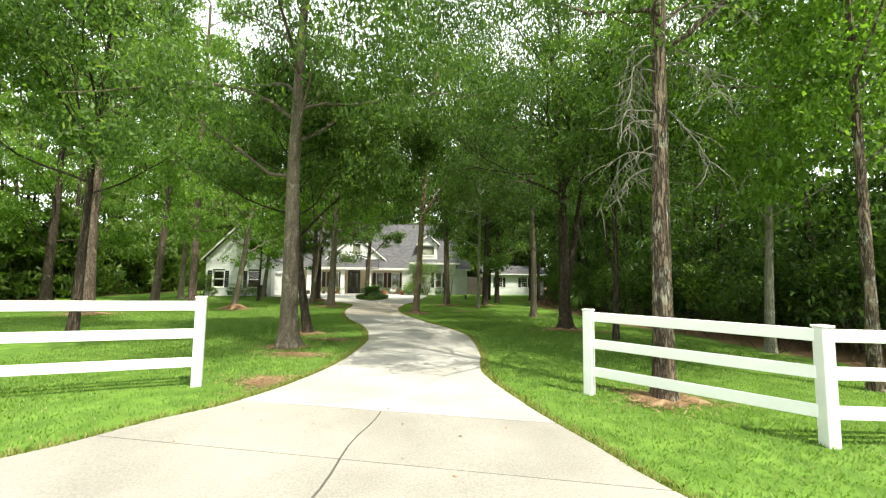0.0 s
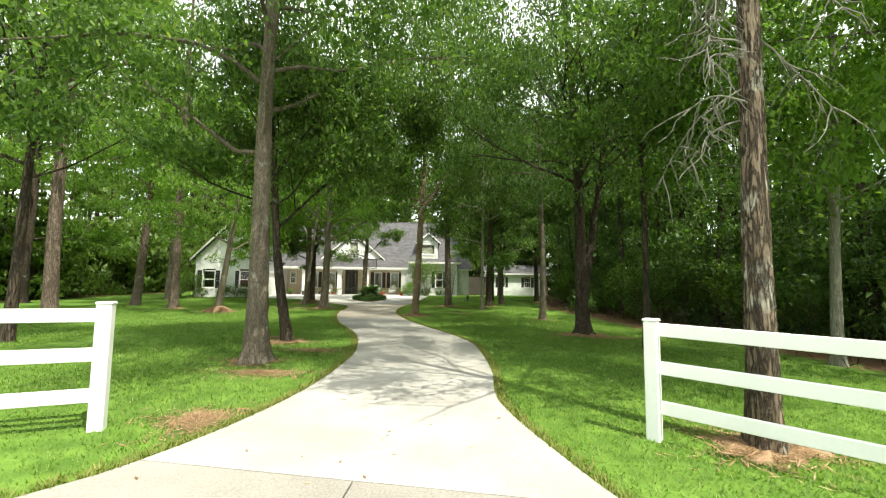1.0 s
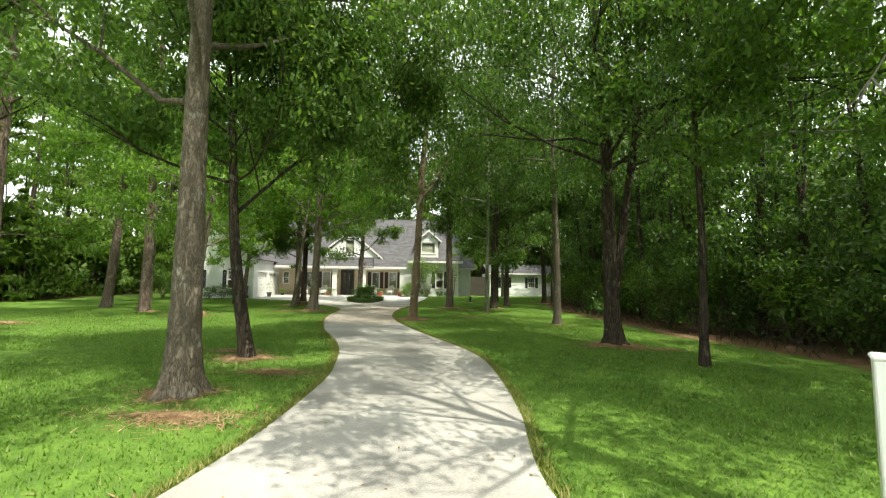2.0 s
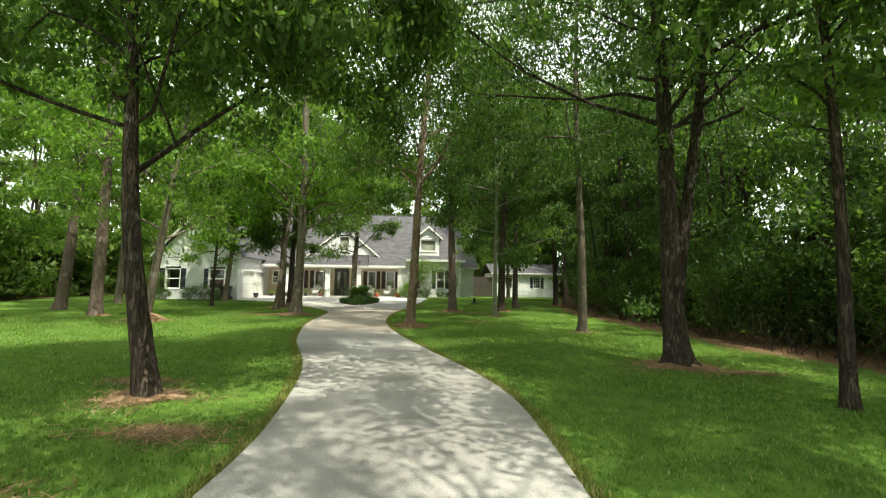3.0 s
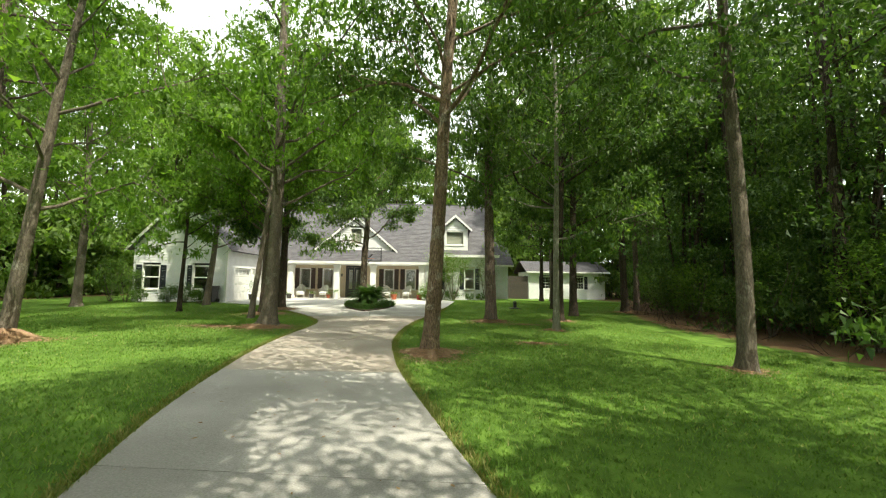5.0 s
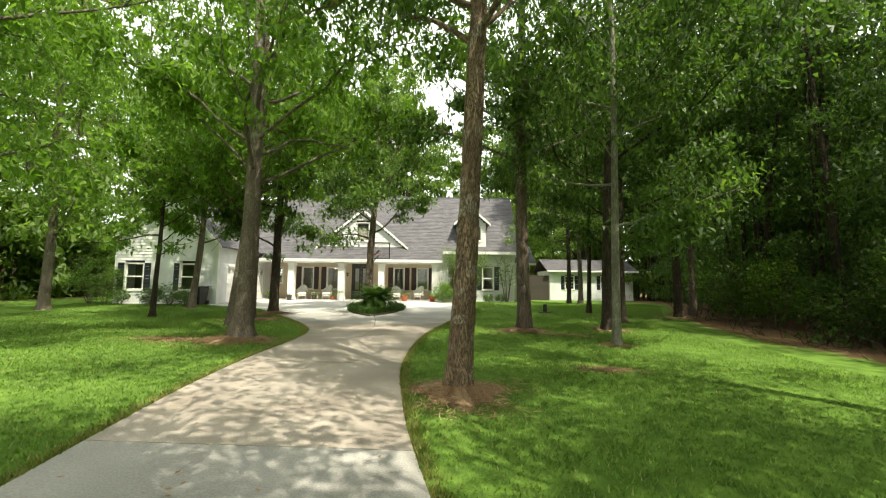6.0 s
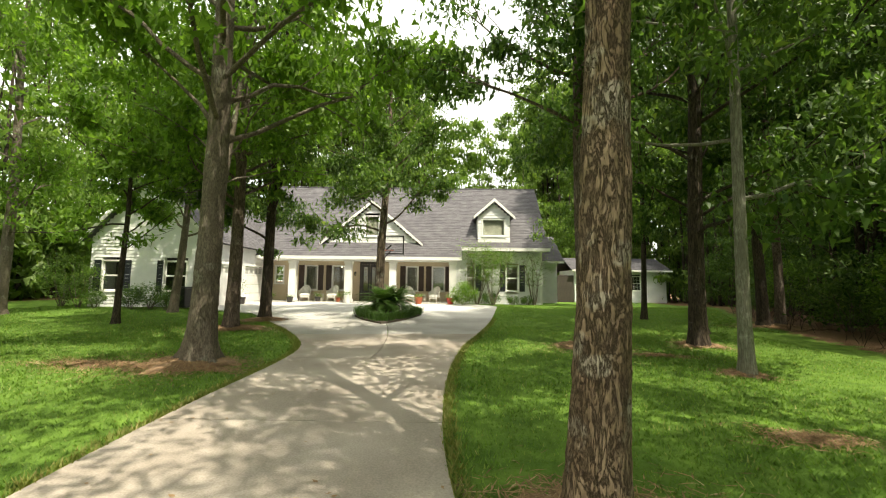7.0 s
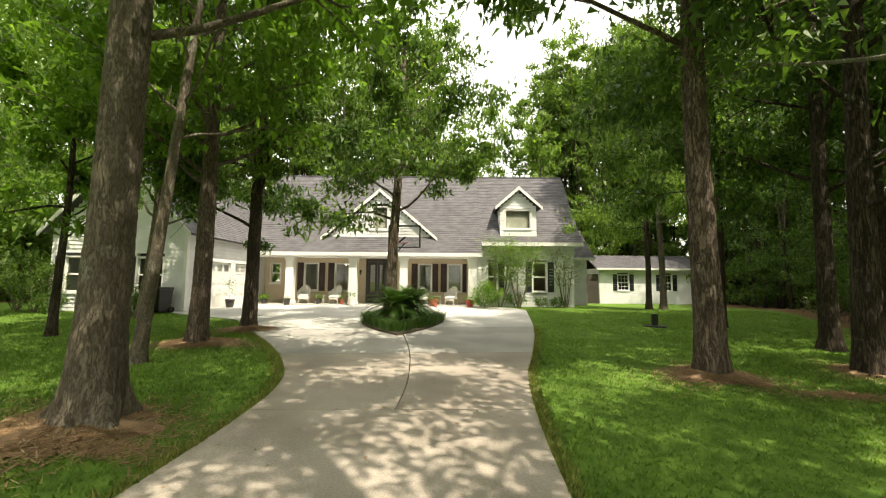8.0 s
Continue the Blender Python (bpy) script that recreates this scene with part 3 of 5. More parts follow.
OAK = "broadleaf tree with grey-brown bark and dense green crown"
PINE = "tall straight tree with scaly reddish-grey bark"
TREES = [
    # x, y, girth, tall, crown_low, spread, bark, leaf, label, lean, more
    (-3.55, 9.2, 0.38, 11.5, 3.7, 4.6, BARK_GREY, LEAF_OAK, OAK, (0.005, 0.0), dict(crown_shift=(1.2, 0.0), n_clumps=340, per=165, leaf_size=0.115, flare=2.1)),
    (-3.95, 11.82, 0.25, 7.6, 3.1, 3.0, BARK_DARK, LEAF_OAK, "slender dark-barked tree leaning beside the drive", (-0.13, 0.0), dict(forks=((2.9, 0.75, 0.55, 0.3),), crown_shift=(0.6, 0.5), n_clumps=420, per=150, leaf_size=0.13, bend=0.5)),
    (3.18, 5.71, 0.27, 13, 4.8, 2.9, BARK_OAK, LEAF_OAK, "slender lichened tree with bare hanging twigs behind the fence", (0.01, 0.0), dict(n_clumps=140, per=170, leaf_size=0.11, relief=0.007, crown_shift=(-0.3, 1.0))),
    (4.68, 14.94, 0.4, 14, 4.6, 5.8, BARK_DARK, LEAF_DEEP, "big twin-stemmed tree with a flared fissured base", (-0.035, 0.0), dict(forks=((0.75, 0.14, 0.02, 0.66),), crown_shift=(-1.9, 0.2), n_clumps=440, per=140, flare=2.3, leaf_size=0.14, relief=0.014, bend=0.4, thin_top=0.9)),
    (5.3, 12.1, 0.17, 10, 3.4, 3.2, BARK_DARK, LEAF_OAK, OAK, (0.0, 0.0), dict(n_clumps=120, leaf_size=0.15)),
    (4.85, 21.0, 0.3, 15, 5.6, 4.0, BARK_GREY, LEAF_DEEP, PINE, (0.0, 0.0), dict(n_clumps=130, leaf_size=0.17)),
    (-1.45, 21.7, 0.34, 18, 4.8, 4.6, BARK_FLAKY, LEAF_OAK, "tree with flaking ridged bark in a ring of pine straw", (0.068, 0.0), dict(flare=1.7, n_clumps=205, relief=0.014, bend=0.35, thin_top=0.75, leaf_size=0.17)),
    (0.38, 29.25, 0.44, 18, 5.2, 4.0, BARK_PINE, LEAF_DEEP, PINE, (-0.01, 0.0), dict(n_clumps=110, relief=0.011, thin_top=0.75)),
    (3.25, 29.9, 0.4, 17, 2.7, 4.4, BARK_DARK, LEAF_DEEP, "dark-barked tree with low spreading limbs", (0.02, 0.0), dict(n_clumps=190, thin_top=0.8)),
    (2.45, 26.65, 0.22, 16, 3.0, 3.8, BARK_PALE, LEAF_OAK, "smooth grey-barked tree with a dense dark crown", (0.0, 0.0), dict(n_clumps=165, leaf_size=0.17, thin_top=0.8)),
    (-7.22, 25.7, 0.43, 18, 3.6, 4.6, BARK_GREY, LEAF_BRIGHT, "stout tree with a flared base in pine straw", (0.012, 0.0), dict(n_clumps=170, flare=2.4, relief=0.012, thin_top=0.75)),
    (-9.4, 28.4, 0.22, 12, 3.6, 3.2, BARK_GREY, LEAF_BRIGHT, "thin tree leaning strongly beside a stout one", (0.12, 0.0), dict(n_clumps=60)),
    (-9.95, 30.5, 0.4, 14, 3.4, 3.4, BARK_PINE, LEAF_BRIGHT, "tree with reddish bark in a bed of pine straw", (0.015, 0.0), dict(n_clumps=110, relief=0.012)),
    (-10.45, 33.2, 0.4, 14, 2.7, 3.6, BARK_DARK, LEAF_DEEP, "dark-barked tree at the bend of the concrete court", (0.03, 0.0), dict(n_clumps=160)),
    (-6.92, 36.3, 0.43, 12, 3.2, 3.3, BARK_OAK, LEAF_OAK, "tree growing from the planted island in the court", (0.03, 0.0), dict(n_clumps=165)),
    (-14.4, 31.0, 0.2, 9, 2.3, 2.6, BARK_DARK, LEAF_BRIGHT, "slim young tree with light green leaves", (0.008, 0.0), dict(n_clumps=80)),
    (-15.9, 35.1, 0.34, 12, 2.9, 3.0, BARK_GREY, LEAF_OAK, "leaning grey-barked tree before the garage", (0.08, 0.0), dict(n_clumps=110)),
    (-11.2, 21.3, 0.3, 11, 2.8, 3.9, BARK_GREY, LEAF_BRIGHT, "leaning tree with a mound of pine straw at its foot", (0.14, 0.0), dict(n_clumps=130, leaf_size=0.17)),
    (-14.6, 23.1, 0.42, 20, 5.0, 4.4, BARK_PINE, LEAF_BRIGHT, PINE, (0.0, 0.0), dict(n_clumps=130)),
    (-18.9, 26.0, 0.46, 20, 4.4, 4.6, BARK_PINE, LEAF_BRIGHT, PINE, (0.08, 0.0), dict(n_clumps=140)),
    (-15.1, 16.9, 0.48, 18, 6.0, 4.0, BARK_PINE, LEAF_OAK, "tall pale pinkish-barked pine in a ring of straw", (0.0, 0.0), dict(n_clumps=150)),
    (-27.3, 27.3, 0.6, 17, 3.2, 5.0, BARK_DARK, LEAF_BRIGHT, OAK, (0.0, 0.0), dict(leaf_size=0.22)),
    (-21.8, 33.0, 0.42, 16, 3.0, 5.0, BARK_GREY, LEAF_BRIGHT, OAK, (0.0, 0.0), dict(n_clumps=190)),
    (-10.1, 10.9, 0.24, 10, 3.6, 3.7, BARK_DARK, LEAF_OAK, OAK, (0.04, 0.0), dict(n_clumps=260, per=160, leaf_size=0.13, crown_shift=(-0.5, -0.6))),
    (8.5, 34.8, 0.3, 15, 4.8, 4.2, BARK_PINE, LEAF_DEEP, PINE, (0.0, 0.0), {}),
    (7.8, 34.6, 0.36, 15, 4.0, 4.0, BARK_DARK, LEAF_DEEP, PINE, (0.0, 0.0), {}),
    (8.5, 10.3, 0.22, 11, 3.0, 4.0, BARK_PALE, LEAF_BRIGHT, "pale slender tree at the edge of the woods", (0.04, 0.0), dict(leaf_size=0.16, n_clumps=190)),
    (7.05, 6.5, 0.18, 11, 3.4, 3.4, BARK_OAK, LEAF_BRIGHT, OAK, (0.0, 0.0), dict(n_clumps=230, per=170, leaf_size=0.12, crown_shift=(-0.6, 1.6))),
    (4.5, 32.3, 0.36, 15, 3.0, 4.0, BARK_DARK, LEAF_DEEP, OAK, (0.0, 0.0), dict(n_clumps=190)),
    (4.35, 36.3, 0.22, 14, 3.4, 3.8, BARK_DARK, LEAF_OAK, OAK, (0.0, 0.0), dict(n_clumps=170)),
    (5.3, 45.0, 0.3, 17, 3.2, 3.8, BARK_DARK, LEAF_WOODS, OAK, (0.0, 0.0), dict(n_clumps=200, leaf_size=0.2, thin_top=0.8)),
    (6.2, 45.3, 0.34, 17, 3.3, 3.8, BARK_GREY, LEAF_WOODS, OAK, (0.0, 0.0), dict(n_clumps=200, leaf_size=0.2, thin_top=0.8)),
]
for i, (tx, ty, girth, tall, low, spread, bark, leaf, label, lean, more) in enumerate(TREES):
    build_tree(tx, ty, girth, tall, low, spread, bark, leaf, label, i + 3, lean, **more)


# ---- woods all round ----
def build_woods(name, spots, label, size, seed, per=80, trunk_share=0.35, near=None, leaf=LEAF_WOODS):
    """Far woods as one mass: clumps of leaves from the ground up over many stems."""
    gen = np.random.default_rng(seed)
    pts, pieces, sizes = [], [], []
    for x, y, tall, full in spots:
        z0 = float(height(x, y))
        if gen.random() < trunk_share:
            d = gen.normal(0, 0.04, 2)
            line = np.array([[x + d[0] * k * tall * 0.2, y + d[1] * k * tall * 0.2, z0 - 0.1 + k * tall * 0.18] for k in range(6)])
            pieces.append(tube_arrays(line, np.linspace(gen.uniform(0.07, 0.2), 0.03, 6), 7))
        for _ in range(full):
            z = z0 + tall * gen.beta(1.9 if near is not None and tall > 8 and y > 29 else 1.15, 1.0)
            w = (1.0 - 0.5 * (z - z0) / tall) * 2.0
            c = np.array([x, y, z]) + gen.normal(0, 1, 3) * np.array([w, w, 0.5])
            r = gen.uniform(0.5, 1.2)
            front = near is not None and c[0] - float(woods_x(c[1])) < near
            q = c + gen.normal(0, 0.5, (int(per * gen.uniform(0.5, 1.4) * (2.4 if front else 1)), 3)) * np.array([r, r, r * 0.55])
            q = q[q[:, 2] > z0 + 0.1]
            pts.append(q)
            sizes.append(np.full(len(q), size * (0.55 if front else 1.0)))
    v, f = leaves(np.concatenate(pts), np.concatenate(sizes), gen, 0.8, 0.62, True, 0.6)
    ob = raw(name, v, f, leaf)
    tagged(ob, label, "woods", kind="stuff")
    if pieces:
        v, f = joined(pieces)
        tagged(raw(name + "_stems", v, f, BARK_DARK, smooth=True), "many thin dark stems standing in the shade of the woods", "tree stems", kind="stuff")


gen = np.random.default_rng(31)
spots = []
for _ in range(380):
    y = gen.uniform(3, 62) if gen.random() < 0.85 else gen.uniform(20, 40)
    x = float(woods_x(y)) + 3.0 + gen.gamma(1.6, 3.2)
    spots.append((x, y, gen.uniform(2.5, 6) if gen.random() < 0.4 else gen.uniform(9, 13) if x < float(woods_x(y)) + 8 and y < 21 else gen.uniform(12, 19), 10))
spots = [q for q in spots if not (q[1] > 46 and q[0] < 17)]
# darker leaf than in the far woods, deepening the shade here by colour
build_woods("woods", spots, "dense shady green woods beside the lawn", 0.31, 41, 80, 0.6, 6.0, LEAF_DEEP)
spots = []
for _ in range(500):
    k = gen.random()
    if k < 0.2:
        x, y = 26 + gen.gamma(1.5, 6), gen.uniform(-8, 62)
    elif k < 0.55:
        x, y = gen.uniform(-60, -31), gen.uniform(-2, 62)
        if gen.random() < 0.6:
            x = -31 - gen.gamma(1.3, 4)
    else:
        x, y = gen.uniform(-55, 40), 60 + gen.gamma(1.4, 5)
    top = gen.uniform(4, 8) if gen.random() < 0.2 else gen.uniform(22, 33)
    if -9 < x < 3 and y > 50:
        top = min(top, gen.uniform(16, 21))
    spots.append((x, y, top, 12))
for _ in range(300):
    x = gen.uniform(3, 24) if gen.random() < 0.5 else gen.uniform(-46, -9)
    spots.append((x, gen.uniform(58, 72), gen.uniform(22, 33), 13))
for _ in range(70):
    spots.append((gen.uniform(-36, -31), gen.uniform(8, 60), gen.uniform(4, 9), 12))
# clear of the outbuilding: those stand behind it
spots = [(q[0], 68.5 + (q[1] % 7.0), q[2], q[3] + 3) if 2 < q[0] < 18 and q[1] < 67.5 else q for q in spots]
build_woods("far_woods", spots, "tall green woods closing the view behind the house", 0.46, 43, 80, 0.5)


# ---- the house ----
HOUSE_AT, HOUSE_TURN = (-4.4, 44.6), 6.5
SLOPE, EAVE_Z, EAVE_V, RIDGE_V = 1.2, 2.93, -0.5, 4.2
RIDGE_Z = EAVE_Z + SLOPE * (RIDGE_V - EAVE_V)
house = empty("house", pose(*HOUSE_AT, 0, 0, 0, HOUSE_TURN), "white sided house, grey shingle roof, dormers, cream columned porch", "house")


def lap_wall(name, u0, u1, z0, z1, v, openings, mat, parent, course=0.18, thick=0.16, along="u", face=-1, top=None):
    """A wall of overlapping boards with openings cut through it. along u faces -v (face -1); along v faces +u (face 1). top(u): upper limit, for gables."""
    bm = bmesh.new()
    z = z0
    while z < z1 - 1e-6:
        zt = min(z + course, z1)
        spans = [(u0, u1)]
        for a, b, c, d in openings:
            if c < zt - 0.01 and d > z + 0.01:
                spans = [s for p, q in spans for s in ((p, min(q, a)), (max(p, b), q)) if s[1] - s[0] > 0.01]
        for p, q in spans:
            if top:
                lo = p
                while lo < q and top(lo) < zt:
                    lo += 0.05
                hi = q
                while hi > lo and top(hi) < zt:
                    hi -= 0.05
                p, q = lo, hi
                if q - p < 0.05:
                    continue
            prof = [(-0.035, z), (-0.004, zt), (thick, zt), (thick, z)]
            a, b = [], []
            for off, zz in prof:
                if along == "u":
                    a.append(bm.verts.new((p, v + off, zz)))
                    b.append(bm.verts.new((q, v + off, zz)))
                else:
                    a.append(bm.verts.new((v - off, p, zz)))
                    b.append(bm.verts.new((v - off, q, zz)))
            bm.faces.new(a)
            bm.faces.new(b[::-1])
            for i in range(4):
                bm.faces.new((a[i], b[i], b[(i + 1) % 4], a[(i + 1) % 4]))
        z = zt
    bmesh.ops.recalc_face_normals(bm, faces=bm.faces[:])
    return tagged(part(name, bm, mat, parent), kind="stuff")


def window(u0, u1, z0, z1, v, parent, shutters=(0, 0), shutter_mat=None, sash=True, cols=1, rows=1, blind=False):
    """A window in a wall that faces -v: frame, sashes, panes, and shutters beside it."""
    bm = bmesh.new()
    w = 0.055
    box(bm, u0 - 0.02, u0 + w, v - 0.05, v + 0.1, z0, z1)
    box(bm, u1 - w, u1 + 0.02, v - 0.05, v + 0.1, z0, z1)
    box(bm, u0 + w, u1 - w, v - 0.05, v + 0.1, z1 - w, z1)
    box(bm, u0 - 0.05, u1 + 0.05, v - 0.08, v + 0.1, z0 - 0.06, z0)
    box(bm, u0 + w, u1 - w, v - 0.04, v + 0.1, z0, z0 + 0.05)
    fr = part("window", bm, WHITE_PAINT, parent)
    zm = (z0 + z1) / 2
    for lo, hi, dv in (((z0 + 0.05, zm, 0.03), (zm, z1 - w, 0.06)) if sash else ((z0 + 0.05, z1 - w, 0.05),)):
        bm = bmesh.new()
        a, b, t = u0 + w, u1 - w, 0.035
        box(bm, a, b, v + dv, v + dv + 0.03, lo, lo + t)
        box(bm, a, b, v + dv, v + dv + 0.03, hi - t, hi)
        box(bm, a, a + t, v + dv, v + dv + 0.03, lo + t, hi - t)
        box(bm, b - t, b, v + dv, v + dv + 0.03, lo + t, hi - t)
        for c in range(1, cols):
            x = a + (b - a) * c / cols
            box(bm, x - 0.011, x + 0.011, v + dv, v + dv + 0.02, lo + t, hi - t)
        for c in range(1, rows):
            x = lo + (hi - lo) * c / rows
            box(bm, a + t, b - t, v + dv + 0.001, v + dv + 0.019, x - 0.011, x + 0.011)
        part("sash", bm, WHITE_PAINT, fr)
        boxed("pane", GLASS, fr, a + t, b - t, v + dv + 0.012, v + dv + 0.018, lo + t, hi - t).visible_shadow = False
    if blind:
        bm = bmesh.new()
        k = z0 + 0.06
        while k < z1 - 0.06:
            box(bm, u0 + 0.06, u1 - 0.06, v + 0.112, v + 0.124, k, k + 0.046)
            k += 0.05
        part("blind", bm, BLIND, fr)
    for side, width in zip((-1, 1), shutters):
        if width:
            a, b = (u0 - 0.03 - width, u0 - 0.03) if side < 0 else (u1 + 0.03, u1 + 0.03 + width)
            bm = bmesh.new()
            box(bm, a, a + 0.06, v - 0.06, v - 0.022, z0, z1)
            box(bm, b - 0.06, b, v - 0.06, v - 0.022, z0, z1)
            for zz in (z0, (z0 + z1) / 2 - 0.05, z1 - 0.1):
                box(bm, a + 0.06, b - 0.06, v - 0.058, v - 0.022, zz, zz + 0.1)
            k = z0 + 0.12
            while k < z1 - 0.12:
                if abs(k - (z0 + z1) / 2) > 0.09:
                    box(bm, a + 0.06, b - 0.06, v - 0.05, v - 0.026, k, k + 0.035)
                k += 0.055
            box(bm, a + 0.06, b - 0.06, v - 0.03, v - 0.022, z0 + 0.1, z1 - 0.1)
            part("shutter", bm, shutter_mat, fr)
    return fr


def dark_room(u0, u1, z0, z1, v0, v1, parent):
    """The dim room behind the panes."""
    bm = bmesh.new()
    box(bm, u0, u1, v1, v1 + 0.1, z0, z1)
    part("inner_wall", bm, CREAM_WALL, parent)


# porch floor, walls, columns and beam
boxed("porch_floor", CONCRETE, house, -12.75, 0.4, -0.25, 2.0, -0.3, 0.02, bevel=0.015)
PORCH_OPEN = [(-12.3, -11.65, 1.15, 2.42), (-10.2, -9.3, 0.72, 2.45), (-8.3, -7.4, 0.72, 2.45), (-6.37, -4.97, 0.0, 2.7), (-3.15, -2.3, 0.72, 2.45), (-1.35, -0.45, 0.72, 2.45)]


def plain_wall(name, u0, u1, z0, z1, v, openings, mat, parent, thick=0.16):
    """A flush wall facing -v, with openings through it."""
    us = sorted({u0, u1, *[o[0] for o in openings], *[o[1] for o in openings]})
    bm = bmesh.new()
    for a, b in zip(us, us[1:]):
        spans = [(z0, z1)]
        for p, q, c, d in openings:
            if p <= a + 1e-6 and q >= b - 1e-6:
                spans = [s for e, f in spans for s in ((e, min(f, c)), (max(e, d), f)) if s[1] - s[0] > 0.01]
        for c, d in spans:
            box(bm, a, b, v, v + thick, c, d)
    return part(name, bm, mat, parent)


plain_wall("porch_wall", -12.75, 0.45, 0.02, 4.6, 1.8, PORCH_OPEN, CREAM_WALL, house)
boxed("porch_ceiling", WHITE_PAINT, house, -12.75, 0.4, -0.2, 1.8, 2.74, 2.8)
boxed("porch_beam", WHITE_PAINT, house, -12.75, 0.35, -0.22, 0.1, 2.66, 2.9, bevel=0.01)
boxed("fascia", WHITE_PAINT, house, -12.75, 0.6, -0.53, -0.5, 2.76, 2.95)
boxed("soffit", WHITE_PAINT, house, -12.75, 0.6, -0.5, -0.22, 2.76, 2.8)
for u in (-10.33, -6.72, -3.84, 0.05):
    bm = bmesh.new()
    box(bm, u - 0.22, u + 0.22, -0.24, 0.2, 0.021, 2.66, bevel=0.01)
    box(bm, u - 0.26, u + 0.26, -0.28, 0.24, 0.021, 0.2, bevel=0.01)
    box(bm, u - 0.26, u + 0.26, -0.28, 0.24, 2.5, 2.66, bevel=0.01)
    part("column", bm, WHITE_PAINT, house)
window(-12.3, -11.65, 1.15, 2.42, 1.8, house)
window(-10.2, -9.3, 0.72, 2.45, 1.8, house, (0.38, 0.36), SHUTTER_BROWN, sash=False, blind=True)
window(-8.3, -7.4, 0.72, 2.45, 1.8, house, (0.38, 0.36), SHUTTER_BROWN, sash=False, blind=False)
window(-3.15, -2.3, 0.72, 2.45, 1.8, house, (0.38, 0.36), SHUTTER_BROWN, sash=False, blind=True)
window(-1.35, -0.45, 0.72, 2.45, 1.8, house, (0.38, 0.25), SHUTTER_BROWN, sash=False, blind=True)
dark_room(-12.6, 0.3, 0.0, 2.8, 2.0, 5.0, house)

# front door, double, with long glass lights
bm = bmesh.new()
box(bm, -6.37, -6.25, 1.76, 1.9, 0.02, 2.7)
box(bm, -5.09, -4.97, 1.76, 1.9, 0.02, 2.7)
box(bm, -6.25, -5.09, 1.76, 1.9, 2.55, 2.7)
door = part("front_door", bm, DOOR_PAINT, house, "dark grey double front door with glass lights")
for a, b in ((-6.24, -5.68), (-5.66, -5.1)):
    bm = bmesh.new()
    box(bm, a, a + 0.13, 1.8, 1.85, 0.04, 2.54)
    box(bm, b - 0.13, b, 1.8, 1.85, 0.04, 2.54)
    box(bm, a + 0.13, b - 0.13, 1.8, 1.85, 0.04, 0.7)
    box(bm, a + 0.13, b - 0.13, 1.8, 1.85, 2.35, 2.54)
    part("door_leaf", bm, DOOR_PAINT, door)
    boxed("pane", GLASS, door, a + 0.13, b - 0.13, 1.82, 1.83, 0.7, 2.35).visible_shadow = False
for u in (-5.73, -5.61):
    boxed("handle", DARK_METAL, door, u - 0.015, u + 0.015, 1.74, 1.8, 0.95, 1.25, bevel=0.006)

# the wing beside the porch
WING_OPEN = [(0.95, 1.6, 0.8, 2.55), (3.6, 4.48, 0.8, 2.55)]
lap_wall("wing_wall", 0.45, 6.0, -0.05, 3.45, 0.6, WING_OPEN, SIDING, house)
lap_wall("wing_side", 0.6, 7.8, -0.05, 3.45, 6.0, [], SIDING, house, along="v")
boxed("corner_board", WHITE_PAINT, house, 5.9, 6.04, 0.56, 0.7, -0.05, 3.5)
boxed("wing_return", SIDING, house, 0.3, 0.46, 0.62, 1.8, 0.0, 3.4)
window(0.95, 1.6, 0.8, 2.55, 0.6, house, (0.0, 0.34), SHUTTER_DARK)
window(3.6, 4.48, 0.8, 2.55, 0.6, house, (0.34, 0.36), SHUTTER_DARK)
boxed("fascia", WHITE_PAINT, house, 0.6, 6.45, 0.07, 0.1, 3.45, 3.66)
boxed("soffit", WHITE_PAINT, house, 0.6, 6.4, 0.1, 0.6, 3.45, 3.5)
boxed("inner_wall", CREAM_WALL, house, 0.7, 5.8, 2.6, 2.7, 0.0, 3.3)


def roof_plane(bm, corners, thick=0.1):
    """A roof plane with thickness from four corners, and courses as small steps."""
    a, b, c, d = [Vector(p) for p in corners]
    nrm = (b - a).cross(d - a).normalized()
    if nrm.z < 0:
        nrm = -nrm
    n = max(2, int((d - a).length / 0.16))
    rows = []
    for i in range(n):
        p, r = a.lerp(d, i / n), a.lerp(d, (i + 1) / n)
        s, t = b.lerp(c, i / n), b.lerp(c, (i + 1) / n)
        rows += [(p + nrm * 0.016, s + nrm * 0.016), (r, t)]
    top = [(bm.verts.new(p), bm.verts.new(q)) for p, q in rows]
    low = [bm.verts.new(p - nrm * thick) for p in (a, b, c, d)]
    for (p, q), (r, s) in zip(top, top[1:]):
        bm.faces.new((p, q, s, r))
    bm.faces.new(low[::-1])
    bm.faces.new((low[0], low[1], top[0][1], top[0][0]))
    bm.faces.new((low[2], low[3], top[-1][0], top[-1][1]))
    bm.faces.new([low[3], low[0]] + [p for p, _ in top])
    bm.faces.new([low[1], low[2]] + [q for _, q in top[::-1]])
    bmesh.ops.recalc_face_normals(bm, faces=bm.faces[:])


